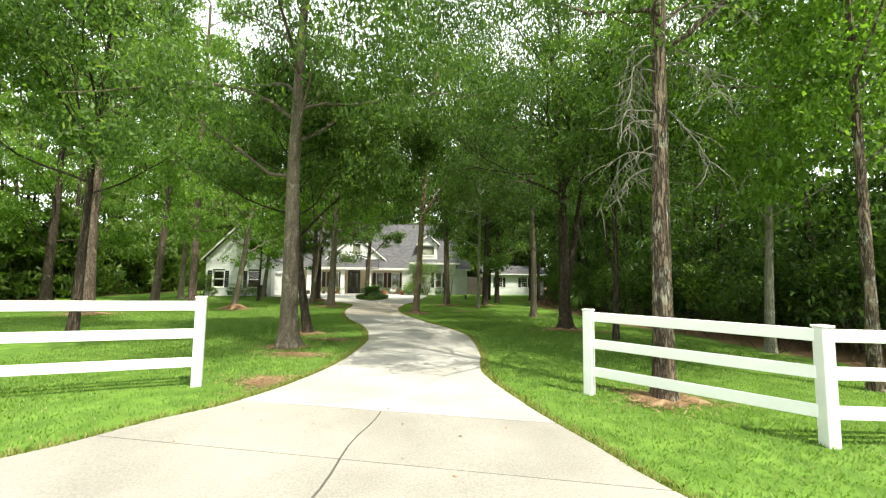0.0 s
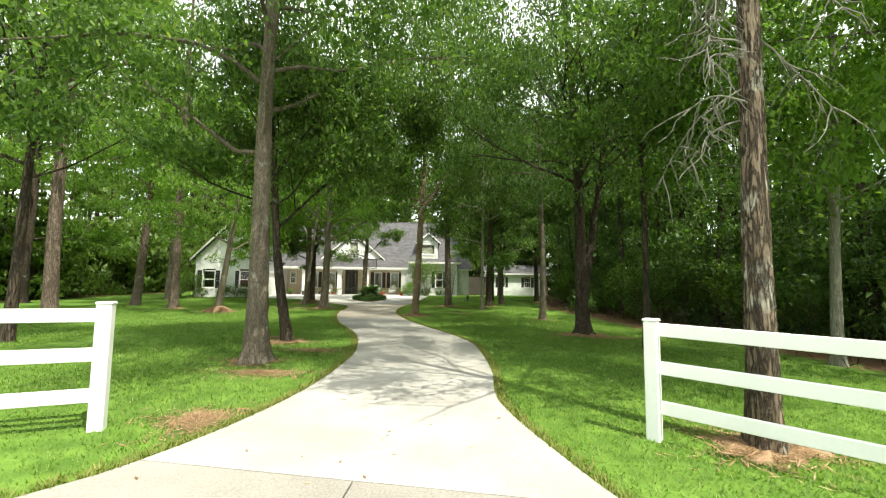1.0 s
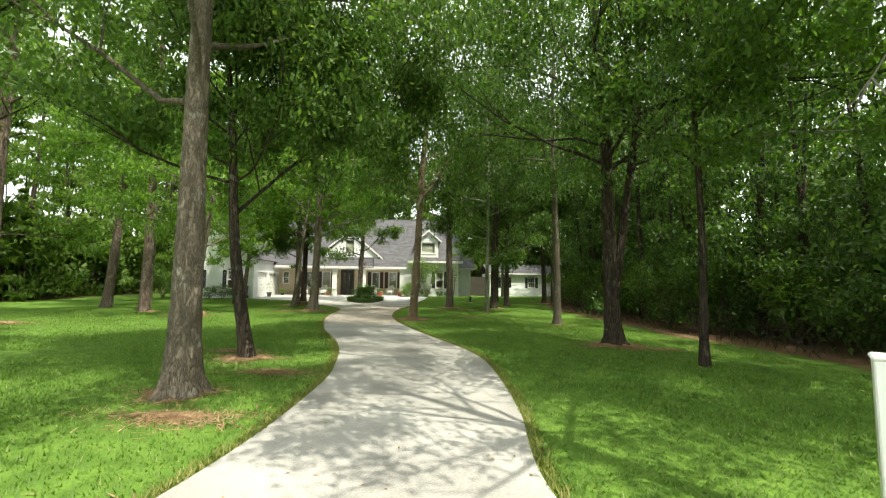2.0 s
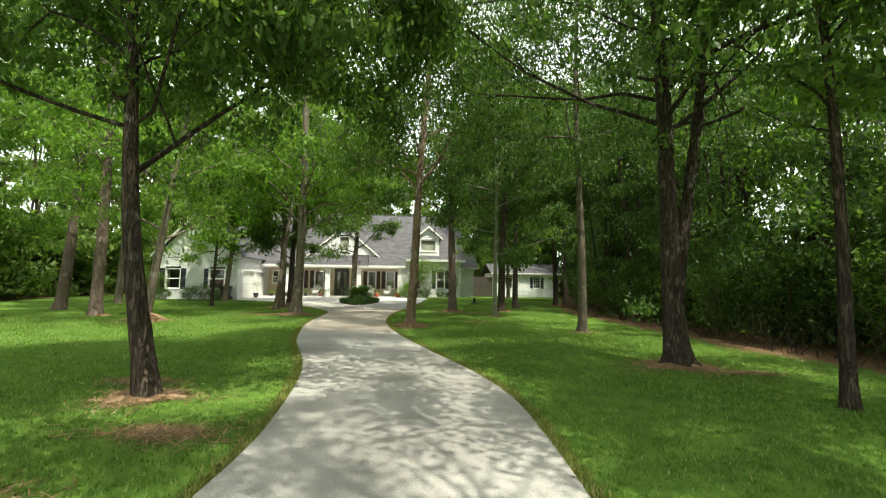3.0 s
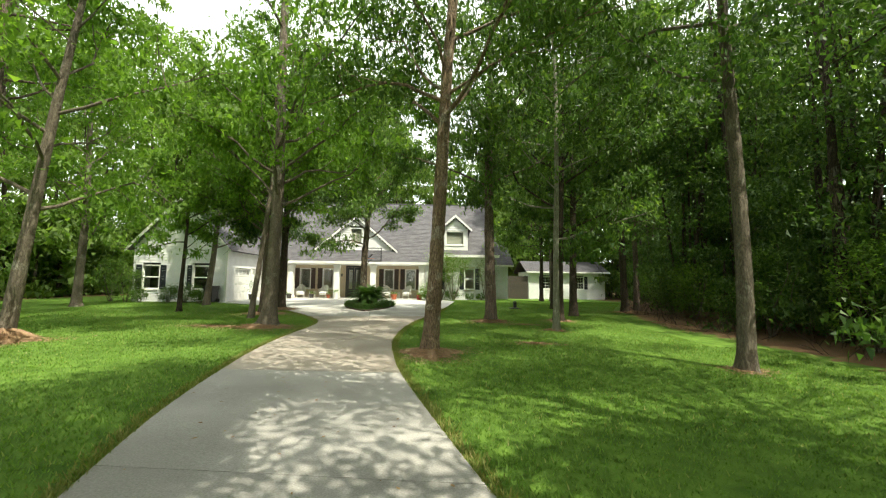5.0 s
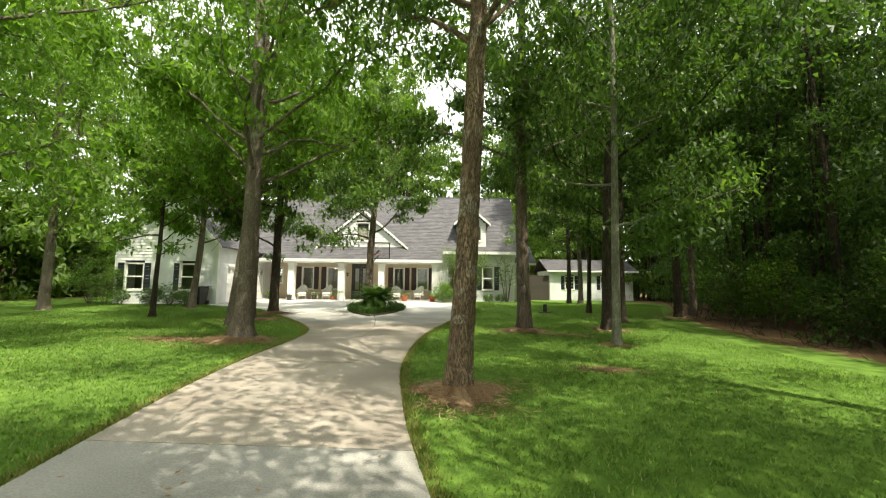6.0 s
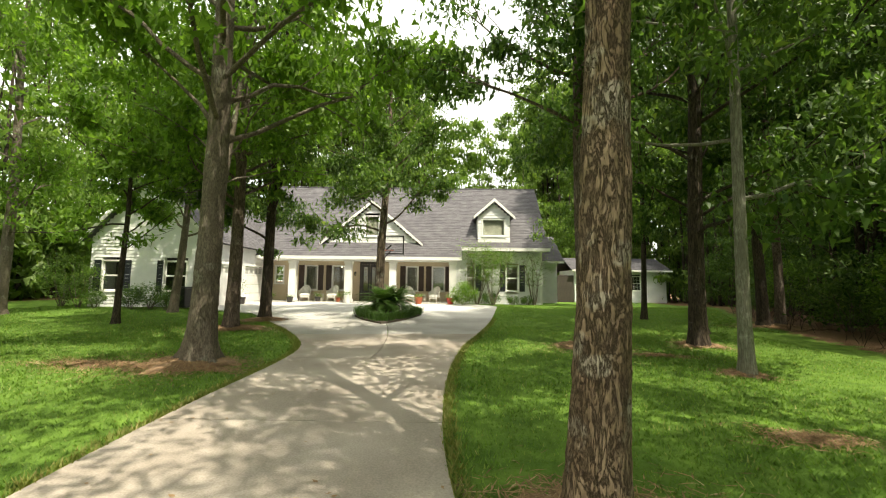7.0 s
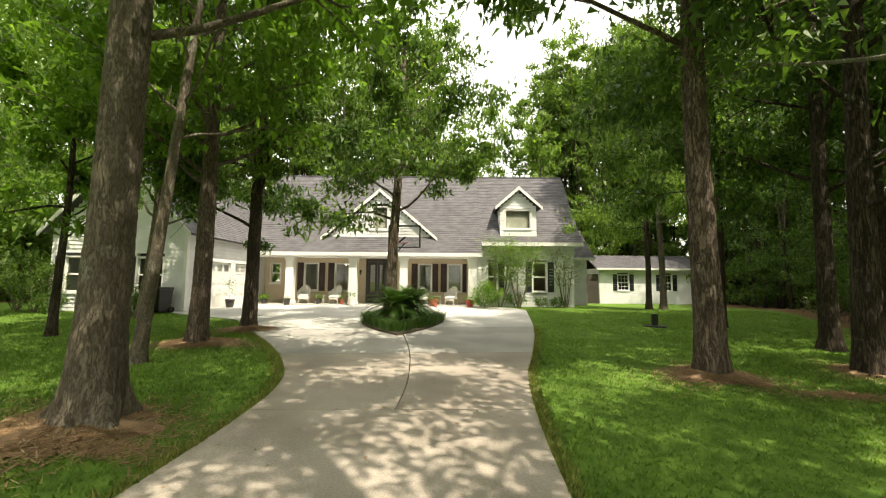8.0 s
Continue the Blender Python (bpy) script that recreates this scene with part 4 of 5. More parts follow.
bm = bmesh.new()
zw = EAVE_Z + SLOPE * (0.08 - EAVE_V)
roof_plane(bm, [(-13.2, EAVE_V, EAVE_Z), (0.62, EAVE_V, EAVE_Z), (0.62, RIDGE_V, RIDGE_Z), (-13.2, RIDGE_V, RIDGE_Z)])
roof_plane(bm, [(0.625, 0.08, zw), (6.4, 0.08, zw), (6.4, RIDGE_V, RIDGE_Z), (0.625, RIDGE_V, RIDGE_Z)])
roof_plane(bm, [(6.4, 8.2, zw), (-13.2, 8.2, zw), (-13.2, RIDGE_V, RIDGE_Z), (6.4, RIDGE_V, RIDGE_Z)])
box(bm, -13.2, 6.42, RIDGE_V - 0.1, RIDGE_V + 0.1, RIDGE_Z - 0.06, RIDGE_Z + 0.02)
part("roof", bm, SHINGLE, house)
# gable end of the wing
bm = bmesh.new()
side = [(0.7, 3.45), (7.7, 3.45), (RIDGE_V, RIDGE_Z - 0.15)]
a = [bm.verts.new((5.86, v, z)) for v, z in side]
b = [bm.verts.new((6.0, v, z)) for v, z in side]
bm.faces.new(a)
bm.faces.new(b[::-1])
for i in range(3):
    bm.faces.new((a[i], b[i], b[(i + 1) % 3], a[(i + 1) % 3]))
bmesh.ops.recalc_face_normals(bm, faces=bm.faces[:])
part("gable_wall", bm, SIDING, house)


def gable(u0, u1, uw0, uw1, z_foot, z_apex, v, parent, win, wall_z0, over=0.25, deep=4.0, name="dormer"):
    """A gabled dormer that faces -v: wall, two roof slopes, white rake boards, window."""
    um = (u0 + u1) / 2
    sl = (z_apex - z_foot) / (um - u0)
    grp = lap_wall(name, uw0, uw1, wall_z0, z_apex, v, [win], SIDING, parent, top=lambda u: z_apex - 0.12 - sl * abs(u - um))
    for s in (-1, 1):
        ue = u0 if s < 0 else u1
        bm = bmesh.new()
        roof_plane(bm, [(ue, v - over, z_foot), (ue, v + deep, z_foot), (um, v + deep, z_apex), (um, v - over, z_apex)], 0.08)
        part("dormer_roof", bm, SHINGLE, grp)
        bm = bmesh.new()
        w = 0.2
        prism(bm, [(ue, z_foot + 0.02), (um, z_apex + 0.02), (um, z_apex - w), (ue, z_foot - w * 0.8)], v - over - 0.04, v - over - 0.005)
        part("rake_board", bm, WHITE_PAINT, grp)
    window(*win, v, grp, sash=False)
    boxed("window_blind", BLIND, grp, win[0] + 0.06, win[1] - 0.06, v + 0.12, v + 0.14, win[2] + 0.05, win[3] - 0.05)
    return grp


small = gable(1.42, 4.18, 1.72, 3.86, 5.75, 6.98, 0.5, house, (2.0, 3.55, 4.47, 5.64), 3.9, name="dormer")
for u in (1.72, 3.78):
    boxed("dormer_cheek", SIDING, small, u, u + 0.08, 0.67, 3.6, 3.9, 5.7)
boxed("fascia", WHITE_PAINT, small, 1.72, 3.86, 0.42, 0.475, 4.05, 4.22)
big = gable(-8.75, -1.95, -8.6, -2.1, 3.85, 6.75, 0.35, house, (-5.85, -4.85, 4.35, 5.75), 3.75, over=0.18, deep=4.0, name="porch_gable")

# the garage wing that comes forward
GAR_V, GU0, GU1 = -5.6, -18.55, -12.65
gm = (GU0 + GU1) / 2
GZ, GA = 3.3, 6.85
GAR_OPEN = [(-17.95, -16.85, 0.72, 2.3), (-14.8, -13.6, 0.72, 2.3)]
sl = (GA - GZ) / (gm - GU0 + 0.35)
lap_wall("garage_gable", GU0, GU1, -0.08, GA, GAR_V, GAR_OPEN, SIDING, house, top=lambda u: GA - 0.1 - sl * abs(u - gm))
GDOORS = [(-4.5, -2.1, 0.0, 2.2), (-1.7, 0.7, 0.0, 2.2)]
lap_wall("garage_side", GAR_V + 0.17, 1.8, -0.08, GZ + 0.3, GU1, GDOORS, SIDING, house, along="v")
lap_wall("garage_far_side", GAR_V + 0.17, 8.0, -0.08, GZ + 0.3, GU0 + 0.16, [], SIDING, house, along="v")
boxed("corner_board", WHITE_PAINT, house, GU1 - 0.1, GU1 + 0.03, GAR_V - 0.04, GAR_V + 0.15, -0.08, GZ + 0.25)
window(-17.95, -16.85, 0.72, 2.3, GAR_V, house, (0.36, 0.36), SHUTTER_DARK)
window(-14.8, -13.6, 0.72, 2.3, GAR_V, house, (0.3, 0.0), SHUTTER_DARK)
# unseen backing in dark door paint puts the unlit garage's dimness into colour
boxed("inner_wall", DOOR_PAINT, house, GU0 + 0.3, GU1 - 0.3, GAR_V + 1.2, GAR_V + 1.3, 0.0, 3.0)
bm = bmesh.new()
for s in (-1, 1):
    ue = gm + s * (gm - GU0 + 0.35)
    roof_plane(bm, [(ue, GAR_V - 0.35, GZ), (ue, 6.0, GZ), (gm, 6.0, GA), (gm, GAR_V - 0.35, GA)])
part("garage_roof", bm, SHINGLE, house)
for s in (-1, 1):
    ue = gm + s * (gm - GU0 + 0.35)
    bm = bmesh.new()
    prism(bm, [(ue, GZ + 0.02), (gm, GA + 0.03), (gm, GA - 0.24), (ue, GZ - 0.18)], GAR_V - 0.4, GAR_V - 0.36)
    part("rake_board", bm, WHITE_PAINT, house)
for v0, v1, _, zt in GDOORS:
    bm = bmesh.new()
    box(bm, GU1 - 0.02, GU1 + 0.035, v0 - 0.1, v0, 0, zt + 0.1)
    box(bm, GU1 - 0.02, GU1 + 0.035, v1, v1 + 0.1, 0, zt + 0.1)
    box(bm, GU1 - 0.02, GU1 + 0.035, v0, v1, zt, zt + 0.1)
    gd = part("garage_door", bm, WHITE_PAINT, house)
    for k in range(4):
        bm = bmesh.new()
        z0 = -0.02 + k * zt / 4
        box(bm, GU1 - 0.09, GU1 - 0.05, v0, v1, z0, z0 + zt / 4 - 0.012)
        if k < 3:
            for c in range(4):
                w = (v1 - v0) / 4
                box(bm, GU1 - 0.05, GU1 - 0.035, v0 + c * w + 0.08, v0 + (c + 1) * w - 0.08, z0 + 0.08, z0 + zt / 4 - 0.1, bevel=0.01)
        part("panel", bm, WHITE_PAINT, gd)
    for c in range(4):
        w = (v1 - v0) / 4
        boxed("pane", GLASS, gd, GU1 - 0.05, GU1 - 0.044, v0 + c * w + 0.1, v0 + (c + 1) * w - 0.1, zt * 0.75 + 0.1, zt - 0.12)

# low annex behind the wing
lap_wall("annex_wall", 6.17, 8.0, -0.1, 2.9, 4.0, [], SIDING, house)
bm = bmesh.new()
roof_plane(bm, [(6.1, 3.6, 3.0), (8.45, 3.6, 3.0), (8.45, 6.6, 5.2), (6.1, 6.6, 5.2)])
part("annex_roof", bm, SHINGLE, house)
boxed("fascia", WHITE_PAINT, house, 6.1, 8.45, 3.56, 3.6, 2.86, 3.02)

# ---- guest house behind the lawn ----
guest = empty("guest_house", pose(*HOUSE_AT, 0, 0, 0, HOUSE_TURN), "small white sided outbuilding with dark shutters and a low grey roof", "outbuilding")
SHED_OPEN = [(14.15, 15.2, 0.72, 2.2), (18.05, 19.1, 0.72, 2.2)]
lap_wall("front_wall", 12.5, 21.6, -0.55, 2.75, 13.5, SHED_OPEN, SIDING, guest)
boxed("side_wall", SIDING, guest, 12.5, 12.66, 13.67, 18.5, -0.55, 2.75)
boxed("side_wall", SIDING, guest, 21.44, 21.6, 13.67, 18.5, -0.55, 2.75)
# dark backing added behind the panes, its colour standing for the room's shade
boxed("inner_wall", DOOR_PAINT, guest, 12.8, 21.3, 15.2, 15.3, -0.5, 2.7)
for a, b, c, d in SHED_OPEN:
    window(a, b, c, d, 13.5, guest, (0.38, 0.38), SHUTTER_DARK, cols=3, rows=2)
bm = bmesh.new()
roof_plane(bm, [(12.1, 13.0, 2.72), (22.0, 13.0, 2.72), (22.0, 16.2, 4.1), (12.1, 16.2, 4.1)])
roof_plane(bm, [(22.0, 19.4, 2.72), (12.1, 19.4, 2.72), (12.1, 16.2, 4.1), (22.0, 16.2, 4.1)])
part("roof", bm, SHINGLE, guest)
boxed("fascia", WHITE_PAINT, guest, 12.1, 22.0, 12.96, 13.0, 2.6, 2.76)


# ---- things about the house ----
def in_house(u, v, z=0.02, turn=0.0):
    """A pose in the house's own axes."""
    return pose(*HOUSE_AT, 0, 0, 0, HOUSE_TURN) @ pose(u, v, z, 0, 0, turn)


def lathe(bm, profile, sides=20, centre=(0, 0)):
    """Turns a profile of (radius, z) round an upright axis."""
    rings = []
    for r, z in profile:
        rings.append([bm.verts.new((centre[0] + r * math.cos(2 * math.pi * k / sides), centre[1] + r * math.sin(2 * math.pi * k / sides), z)) for k in range(sides)])
    for a, b in zip(rings, rings[1:]):
        for k in range(sides):
            bm.faces.new((a[k], a[(k + 1) % sides], b[(k + 1) % sides], b[k]))
    bm.faces.new(rings[0][::-1])
    bm.faces.new(rings[-1])
    bmesh.ops.recalc_face_normals(bm, faces=bm.faces[:])
    return bm


def build_chair(m):
    c = empty("wicker_chair", m, "white wicker tub chair with a rounded back on the porch", "chair", "porch chairs")
    bm = box(bmesh.new(), -0.29, 0.29, -0.3, 0.26, 0.34, 0.44, bevel=0.03)
    part("seat", bm, WICKER, c)
    part("cushion", box(bmesh.new(), -0.26, 0.26, -0.28, 0.2, 0.441, 0.5, bevel=0.025), WHITE_PAINT, c)
    bm = bmesh.new()
    rows, n = 7, 17
    grid = []
    for i in range(rows):
        f = i / (rows - 1)
        row = []
        for k in range(n):
            a = math.pi * k / (n - 1)
            side = abs(math.cos(a))
            top = 0.62 + 0.4 * (1 - side ** 2.2)
            row.append((0.36 * math.cos(a) * (1 + 0.08 * f), 0.02 + 0.3 * math.sin(a) * (1 + 0.25 * f) - 0.22 * side ** 3, 0.34 + (top - 0.34) * f))
        grid.append(row)
    for off in (0.0, 0.035):
        vs = [[bm.verts.new((x * (1 - off), y * (1 - off) - off * 0.3, z)) for x, y, z in row] for row in grid]
        for i in range(rows - 1):
            for k in range(n - 1):
                bm.faces.new((vs[i][k], vs[i][k + 1], vs[i + 1][k + 1], vs[i + 1][k]))
        if off == 0.0:
            first = vs
    for k in range(n - 1):
        bm.faces.new((first[-1][k], first[-1][k + 1], vs[-1][k + 1], vs[-1][k]))
    bmesh.ops.recalc_face_normals(bm, faces=bm.faces[:])
    part("backrest", bm, WICKER, c)
    rim = [(x, y, z + 0.01) for x, y, z in grid[-1]]
    v, f = tube_arrays(rim, [0.028] * n, 8)
    raw("rim", v, f, WICKER, c, smooth=True)
    for x in (-0.26, 0.26):
        for y in (-0.27, 0.23):
            v, f = tube_arrays([(x * 1.1, y * 1.08, 0.0), (x, y, 0.17), (x, y, 0.35)], [0.02, 0.022, 0.024], 8)
            raw("leg", v, f, WICKER, c, smooth=True)
    bm = box(bmesh.new(), -0.27, 0.27, -0.285, -0.265, 0.24, 0.34)
    part("apron", bm, WICKER, c)
    return c


chair = build_chair(in_house(-9.72, 0.62, 0.021, 8))
for u, v, turn in ((-7.85, 0.55, -14), (-2.82, 0.65, 10), (-1.1, 0.55, -28)):
    copy_thing(chair, in_house(u, v, 0.021, turn))


def build_table(m):
    t = empty("side_table", m, "low white wicker side table between the porch chairs", "table", "porch tables")
    part("tabletop", box(bmesh.new(), -0.26, 0.26, -0.2, 0.2, 0.44, 0.48, bevel=0.012), WICKER, t)
    part("shelf", box(bmesh.new(), -0.22, 0.22, -0.16, 0.16, 0.16, 0.185, bevel=0.006), WICKER, t)
    for x in (-0.22, 0.22):
        for y in (-0.16, 0.16):
            boxed("leg", WICKER, t, x - 0.02, x + 0.02, y - 0.02, y + 0.02, 0, 0.44)
    return t


table = build_table(in_house(-8.8, 0.7, 0.021, 0))
copy_thing(table, in_house(-1.98, 0.75, 0.021, 0))


def tuft(n, spread, tall, size, seed, up=0.6, wide=0.4):
    """Leaves of a small plant, rising from one point."""
    gen = np.random.default_rng(seed)
    c = gen.normal(0, 1, (n, 3)) * np.array([spread, spread, tall * 0.35]) * 0.5
    c[:, 2] = np.abs(c[:, 2]) + gen.uniform(0, tall * 0.6, n)
    return leaves(c, size, gen, -up, wide)


def build_pot(m, r, h, mat, plant, label, seed, leaf_n=90, tall=0.3, taper=0.72, size=0.1):
    p = empty("flower_pot", m, label, "flower pot", "porch pots")
    bm = lathe(bmesh.new(), [(r * taper, 0), (r * 0.96, h * 0.85), (r * 1.06, h * 0.86), (r * 1.06, h), (r * 0.92, h), (r * 0.9, h * 0.9), (0.01, h * 0.9)], 22)
    part("pot", bm, mat, p)
    v, f = tuft(leaf_n, r * 1.5, tall, size, seed)
    tagged(raw("plant", v + np.array([0, 0, h * 0.9]), f, plant, p), kind="stuff")
    return p


build_pot(in_house(-10.25, -0.62, -0.02), 0.2, 0.36, DARK_GLAZE, LEAF_DEEP, "dark glazed pot with a small green plant by a column", 1, 60, 0.18)
build_pot(in_house(-11.75, -0.1, 0.021), 0.2, 0.22, DARK_GLAZE, LEAF_BRIGHT, "low pot with a yellow-green leafy plant on the porch", 2, 140, 0.4, size=0.14)
build_pot(in_house(-8.75, 0.2, 0.021), 0.19, 0.3, DARK_GLAZE, LEAF_BRIGHT, "dark pot with a leafy plant before the chairs", 3, 110, 0.4)
build_pot(in_house(-7.35, -0.05, 0.021), 0.14, 0.26, TERRACOTTA, LEAF_BRIGHT, "small terracotta pot with a spiky green plant", 4, 80, 0.4)
build_pot(in_house(-6.65, -0.5, -0.01), 0.23, 0.5, WHITE_PAINT, LEAF_OAK, "tall white planter with trailing greenery by the door", 5, 120, 0.35)
build_pot(in_house(-2.1, -0.6, -0.02), 0.24, 0.4, TERRACOTTA, LEAF_BRIGHT, "round terracotta pot with light green leaves", 6, 110, 0.3)
build_pot(in_house(-0.1, -0.75, -0.02), 0.24, 0.38, RED_GLAZE, LEAF_BRIGHT, "red glazed pot with a bright leafy plant", 7, 120, 0.35)
build_pot(in_house(-12.1, -3.0, -0.03), 0.22, 0.4, DARK_GLAZE, LEAF_OAK, "dark pot with a climbing plant at the garage wall", 8, 150, 1.3)

# wall lantern by the door
lamp = empty("wall_lantern", in_house(-6.68, 1.8, 1.9), "dark metal wall lantern beside the front door", "wall lamp")
boxed("back_plate", DARK_METAL, lamp, -0.05, 0.05, -0.02, 0.0, -0.1, 0.12, bevel=0.006)
v, f = tube_arrays([(0, -0.01, 0.06), (0, -0.1, 0.12), (0, -0.14, 0.1)], [0.012, 0.012, 0.01], 8)
raw("arm", v, f, DARK_METAL, lamp, smooth=True)
part("cap", lathe(bmesh.new(), [(0.085, 0.06), (0.05, 0.1), (0.012, 0.12)], 10, (0, -0.14)), DARK_METAL, lamp)
part("lamp_glass", lathe(bmesh.new(), [(0.045, -0.14), (0.07, 0.05), (0.07, 0.059)], 10, (0, -0.14)), GLASS, lamp)
part("finial", lathe(bmesh.new(), [(0.01, -0.19), (0.04, -0.16), (0.05, -0.141)], 10, (0, -0.14)), DARK_METAL, lamp)

# chandelier seen through the hall window
chand = empty("chandelier", in_house(-7.75, 2.9, 2.35), "small lit chandelier hanging inside behind a window", "chandelier")
v, f = tube_arrays([(0, 0, 0), (0, 0, 0.35)], [0.012, 0.012], 6)
raw("rod", v, f, DARK_METAL, chand)
BULB = bpy.data.materials.new("bulb_glow")
BULB.use_nodes = True
BULB.node_tree.nodes["Principled BSDF"].inputs["Emission Color"].default_value = (1, 0.85, 0.6, 1)
BULB.node_tree.nodes["Principled BSDF"].inputs["Emission Strength"].default_value = 6.0
for k in range(5):
    a = k * 2 * math.pi / 5
    x, y = 0.2 * math.cos(a), 0.2 * math.sin(a)
    v, f = tube_arrays([(0, 0, 0.02), (x * 0.6, y * 0.6, -0.06), (x, y, 0.0)], [0.008] * 3, 6)
    raw("arm", v, f, DARK_METAL, chand)
    part("bulb", lathe(bmesh.new(), [(0.012, 0.0), (0.03, 0.04), (0.012, 0.09)], 8, (x, y)), BULB, chand)

# wheeled bin at the garage corner
wb = empty("wheelie_bin", in_house(-13.25, -6.2, -0.07, -10), "black plastic wheeled rubbish bin by the garage wall", "rubbish bin")
bm = bmesh.new()
a = [bm.verts.new(p) for p in ((-0.25, -0.28, 0.05), (0.25, -0.28, 0.05), (0.25, 0.26, 0.05), (-0.25, 0.26, 0.05))]
b = [bm.verts.new(p) for p in ((-0.31, -0.36, 0.98), (0.31, -0.36, 0.98), (0.31, 0.34, 0.98), (-0.31, 0.34, 0.98))]
bm.faces.new(a[::-1])
bm.faces.new(b)
for i in range(4):
    bm.faces.new((a[i], a[(i + 1) % 4], b[(i + 1) % 4], b[i]))
bmesh.ops.bevel(bm, geom=bm.edges[:], offset=0.02, segments=2, affect="EDGES")
part("body", bm, BLACK_PLASTIC, wb)
part("lid", box(bmesh.new(), -0.33, 0.33, -0.4, 0.36, 0.985, 1.06, bevel=0.03), BLACK_PLASTIC, wb)
boxed("handle", BLACK_PLASTIC, wb, -0.25, 0.25, 0.37, 0.42, 0.93, 0.97, bevel=0.01)
for x in (-0.31, 0.26):
    v, f = tube_arrays([(x, 0.28, 0.13), (x + 0.05, 0.28, 0.13)], [0.13, 0.13], 16)
    w = raw("wheel", v, f, BLACK_PLASTIC, wb)
    part("hub", lathe(bmesh.new(), [(0.12, -0.003), (0.05, 0.003)], 14), DARK_METAL, w)
    w.children[0].matrix_basis = pose(x + 0.025, 0.28, 0.13, 0, 90, 0)

# basketball hoop behind the island tree
hoop = empty("basketball_hoop", pose(-6.55, 36.75, float(height(-6.55, 36.75)), 0, 0, 4), "portable basketball hoop with a clear black-framed backboard", "basketball hoop")
bm = bmesh.new()
for dims in ((-0.62, 0.62, -0.03, 0.03, 3.5, 3.55), (-0.62, 0.62, -0.03, 0.03, 2.68, 2.73), (-0.62, -0.57, -0.03, 0.03, 2.73, 3.5), (0.57, 0.62, -0.03, 0.03, 2.73, 3.5)):
    box(bm, *dims)
part("backboard_frame", bm, BLACK_PLASTIC, hoop)
CLEAR = bpy.data.materials.new("clear_acrylic")
CLEAR.use_nodes = True
CLEAR.node_tree.nodes["Principled BSDF"].inputs["Transmission Weight"].default_value = 1.0
CLEAR.node_tree.nodes["Principled BSDF"].inputs["Roughness"].default_value = 0.02
CLEAR.node_tree.nodes["Principled BSDF"].inputs["IOR"].default_value = 1.05
acr = boxed("backboard", CLEAR, hoop, -0.57, 0.57, -0.004, 0.004, 2.73, 3.5)
acr.visible_shadow = False
v, f = tube_arrays([(-0.67, 0.75, 0.0), (-0.66, 0.74, 1.5), (-0.6, 0.66, 2.7), (0.0, 0.05, 3.1)], [0.05, 0.05, 0.045, 0.04], 10)
raw("pole", v, f, BLACK_PLASTIC, hoop, smooth=True)
v, f = tube_arrays([(-0.63, 0.7, 2.3), (0.0, 0.05, 2.85)], [0.025, 0.025], 8)
raw("brace", v, f, BLACK_PLASTIC, hoop, smooth=True)
ring = [(0.22 * math.cos(k * math.pi / 12), -0.3 + 0.22 * math.sin(k * math.pi / 12), 2.85) for k in range(25)]
v, f = tube_arrays(ring, [0.01] * 25, 6)
raw("rim", v, f, TERRACOTTA, hoop, smooth=True)
part("base", box(bmesh.new(), -1.05, -0.25, 0.4, 1.3, -0.03, 0.16, bevel=0.05), BLACK_PLASTIC, hoop)

# low garden light on the lawn
gl = empty("garden_light", pose(2.15, 36.1, float(height(2.15, 36.1))), "small black garden light on a round plate in the grass", "garden light")
part("base_plate", lathe(bmesh.new(), [(0.36, 0.0), (0.36, 0.03), (0.3, 0.045)], 20), BLACK_PLASTIC, gl)
part("housing", box(bmesh.new(), -0.09, 0.09, -0.07, 0.07, 0.05, 0.42, bevel=0.02), BLACK_PLASTIC, gl)
boxed("lens", GLASS, gl, -0.06, 0.06, -0.075, -0.071, 0.28, 0.38)

# dark board fence between the house and the outbuilding
bf = empty("board_fence", in_house(0, 0, 0), "dark weathered board fence between the house and outbuilding", "fence")
for zr in (0.3, 1.8):
    boxed("rail", FENCE_WOOD, bf, 8.1, 12.4, 13.43, 13.47, zr, zr + 0.09)
board = None
for k in range(29):
    u = 8.1 + k * 0.148
    if board is None:
        board = boxed("board", FENCE_WOOD, bf, 0, 0.142, 13.4, 13.425, -0.5, 2.2)
    else:
        o = new("board", board.data)
        o.parent = bf
        board_k = o
        board_k.location = (0.148 * k, 0, 0.02 * math.sin(k * 1.7))
board.location = (0, 0, 0)
for o in bf.children:
    if o.name.startswith("board"):
        o.location.x += 8.1


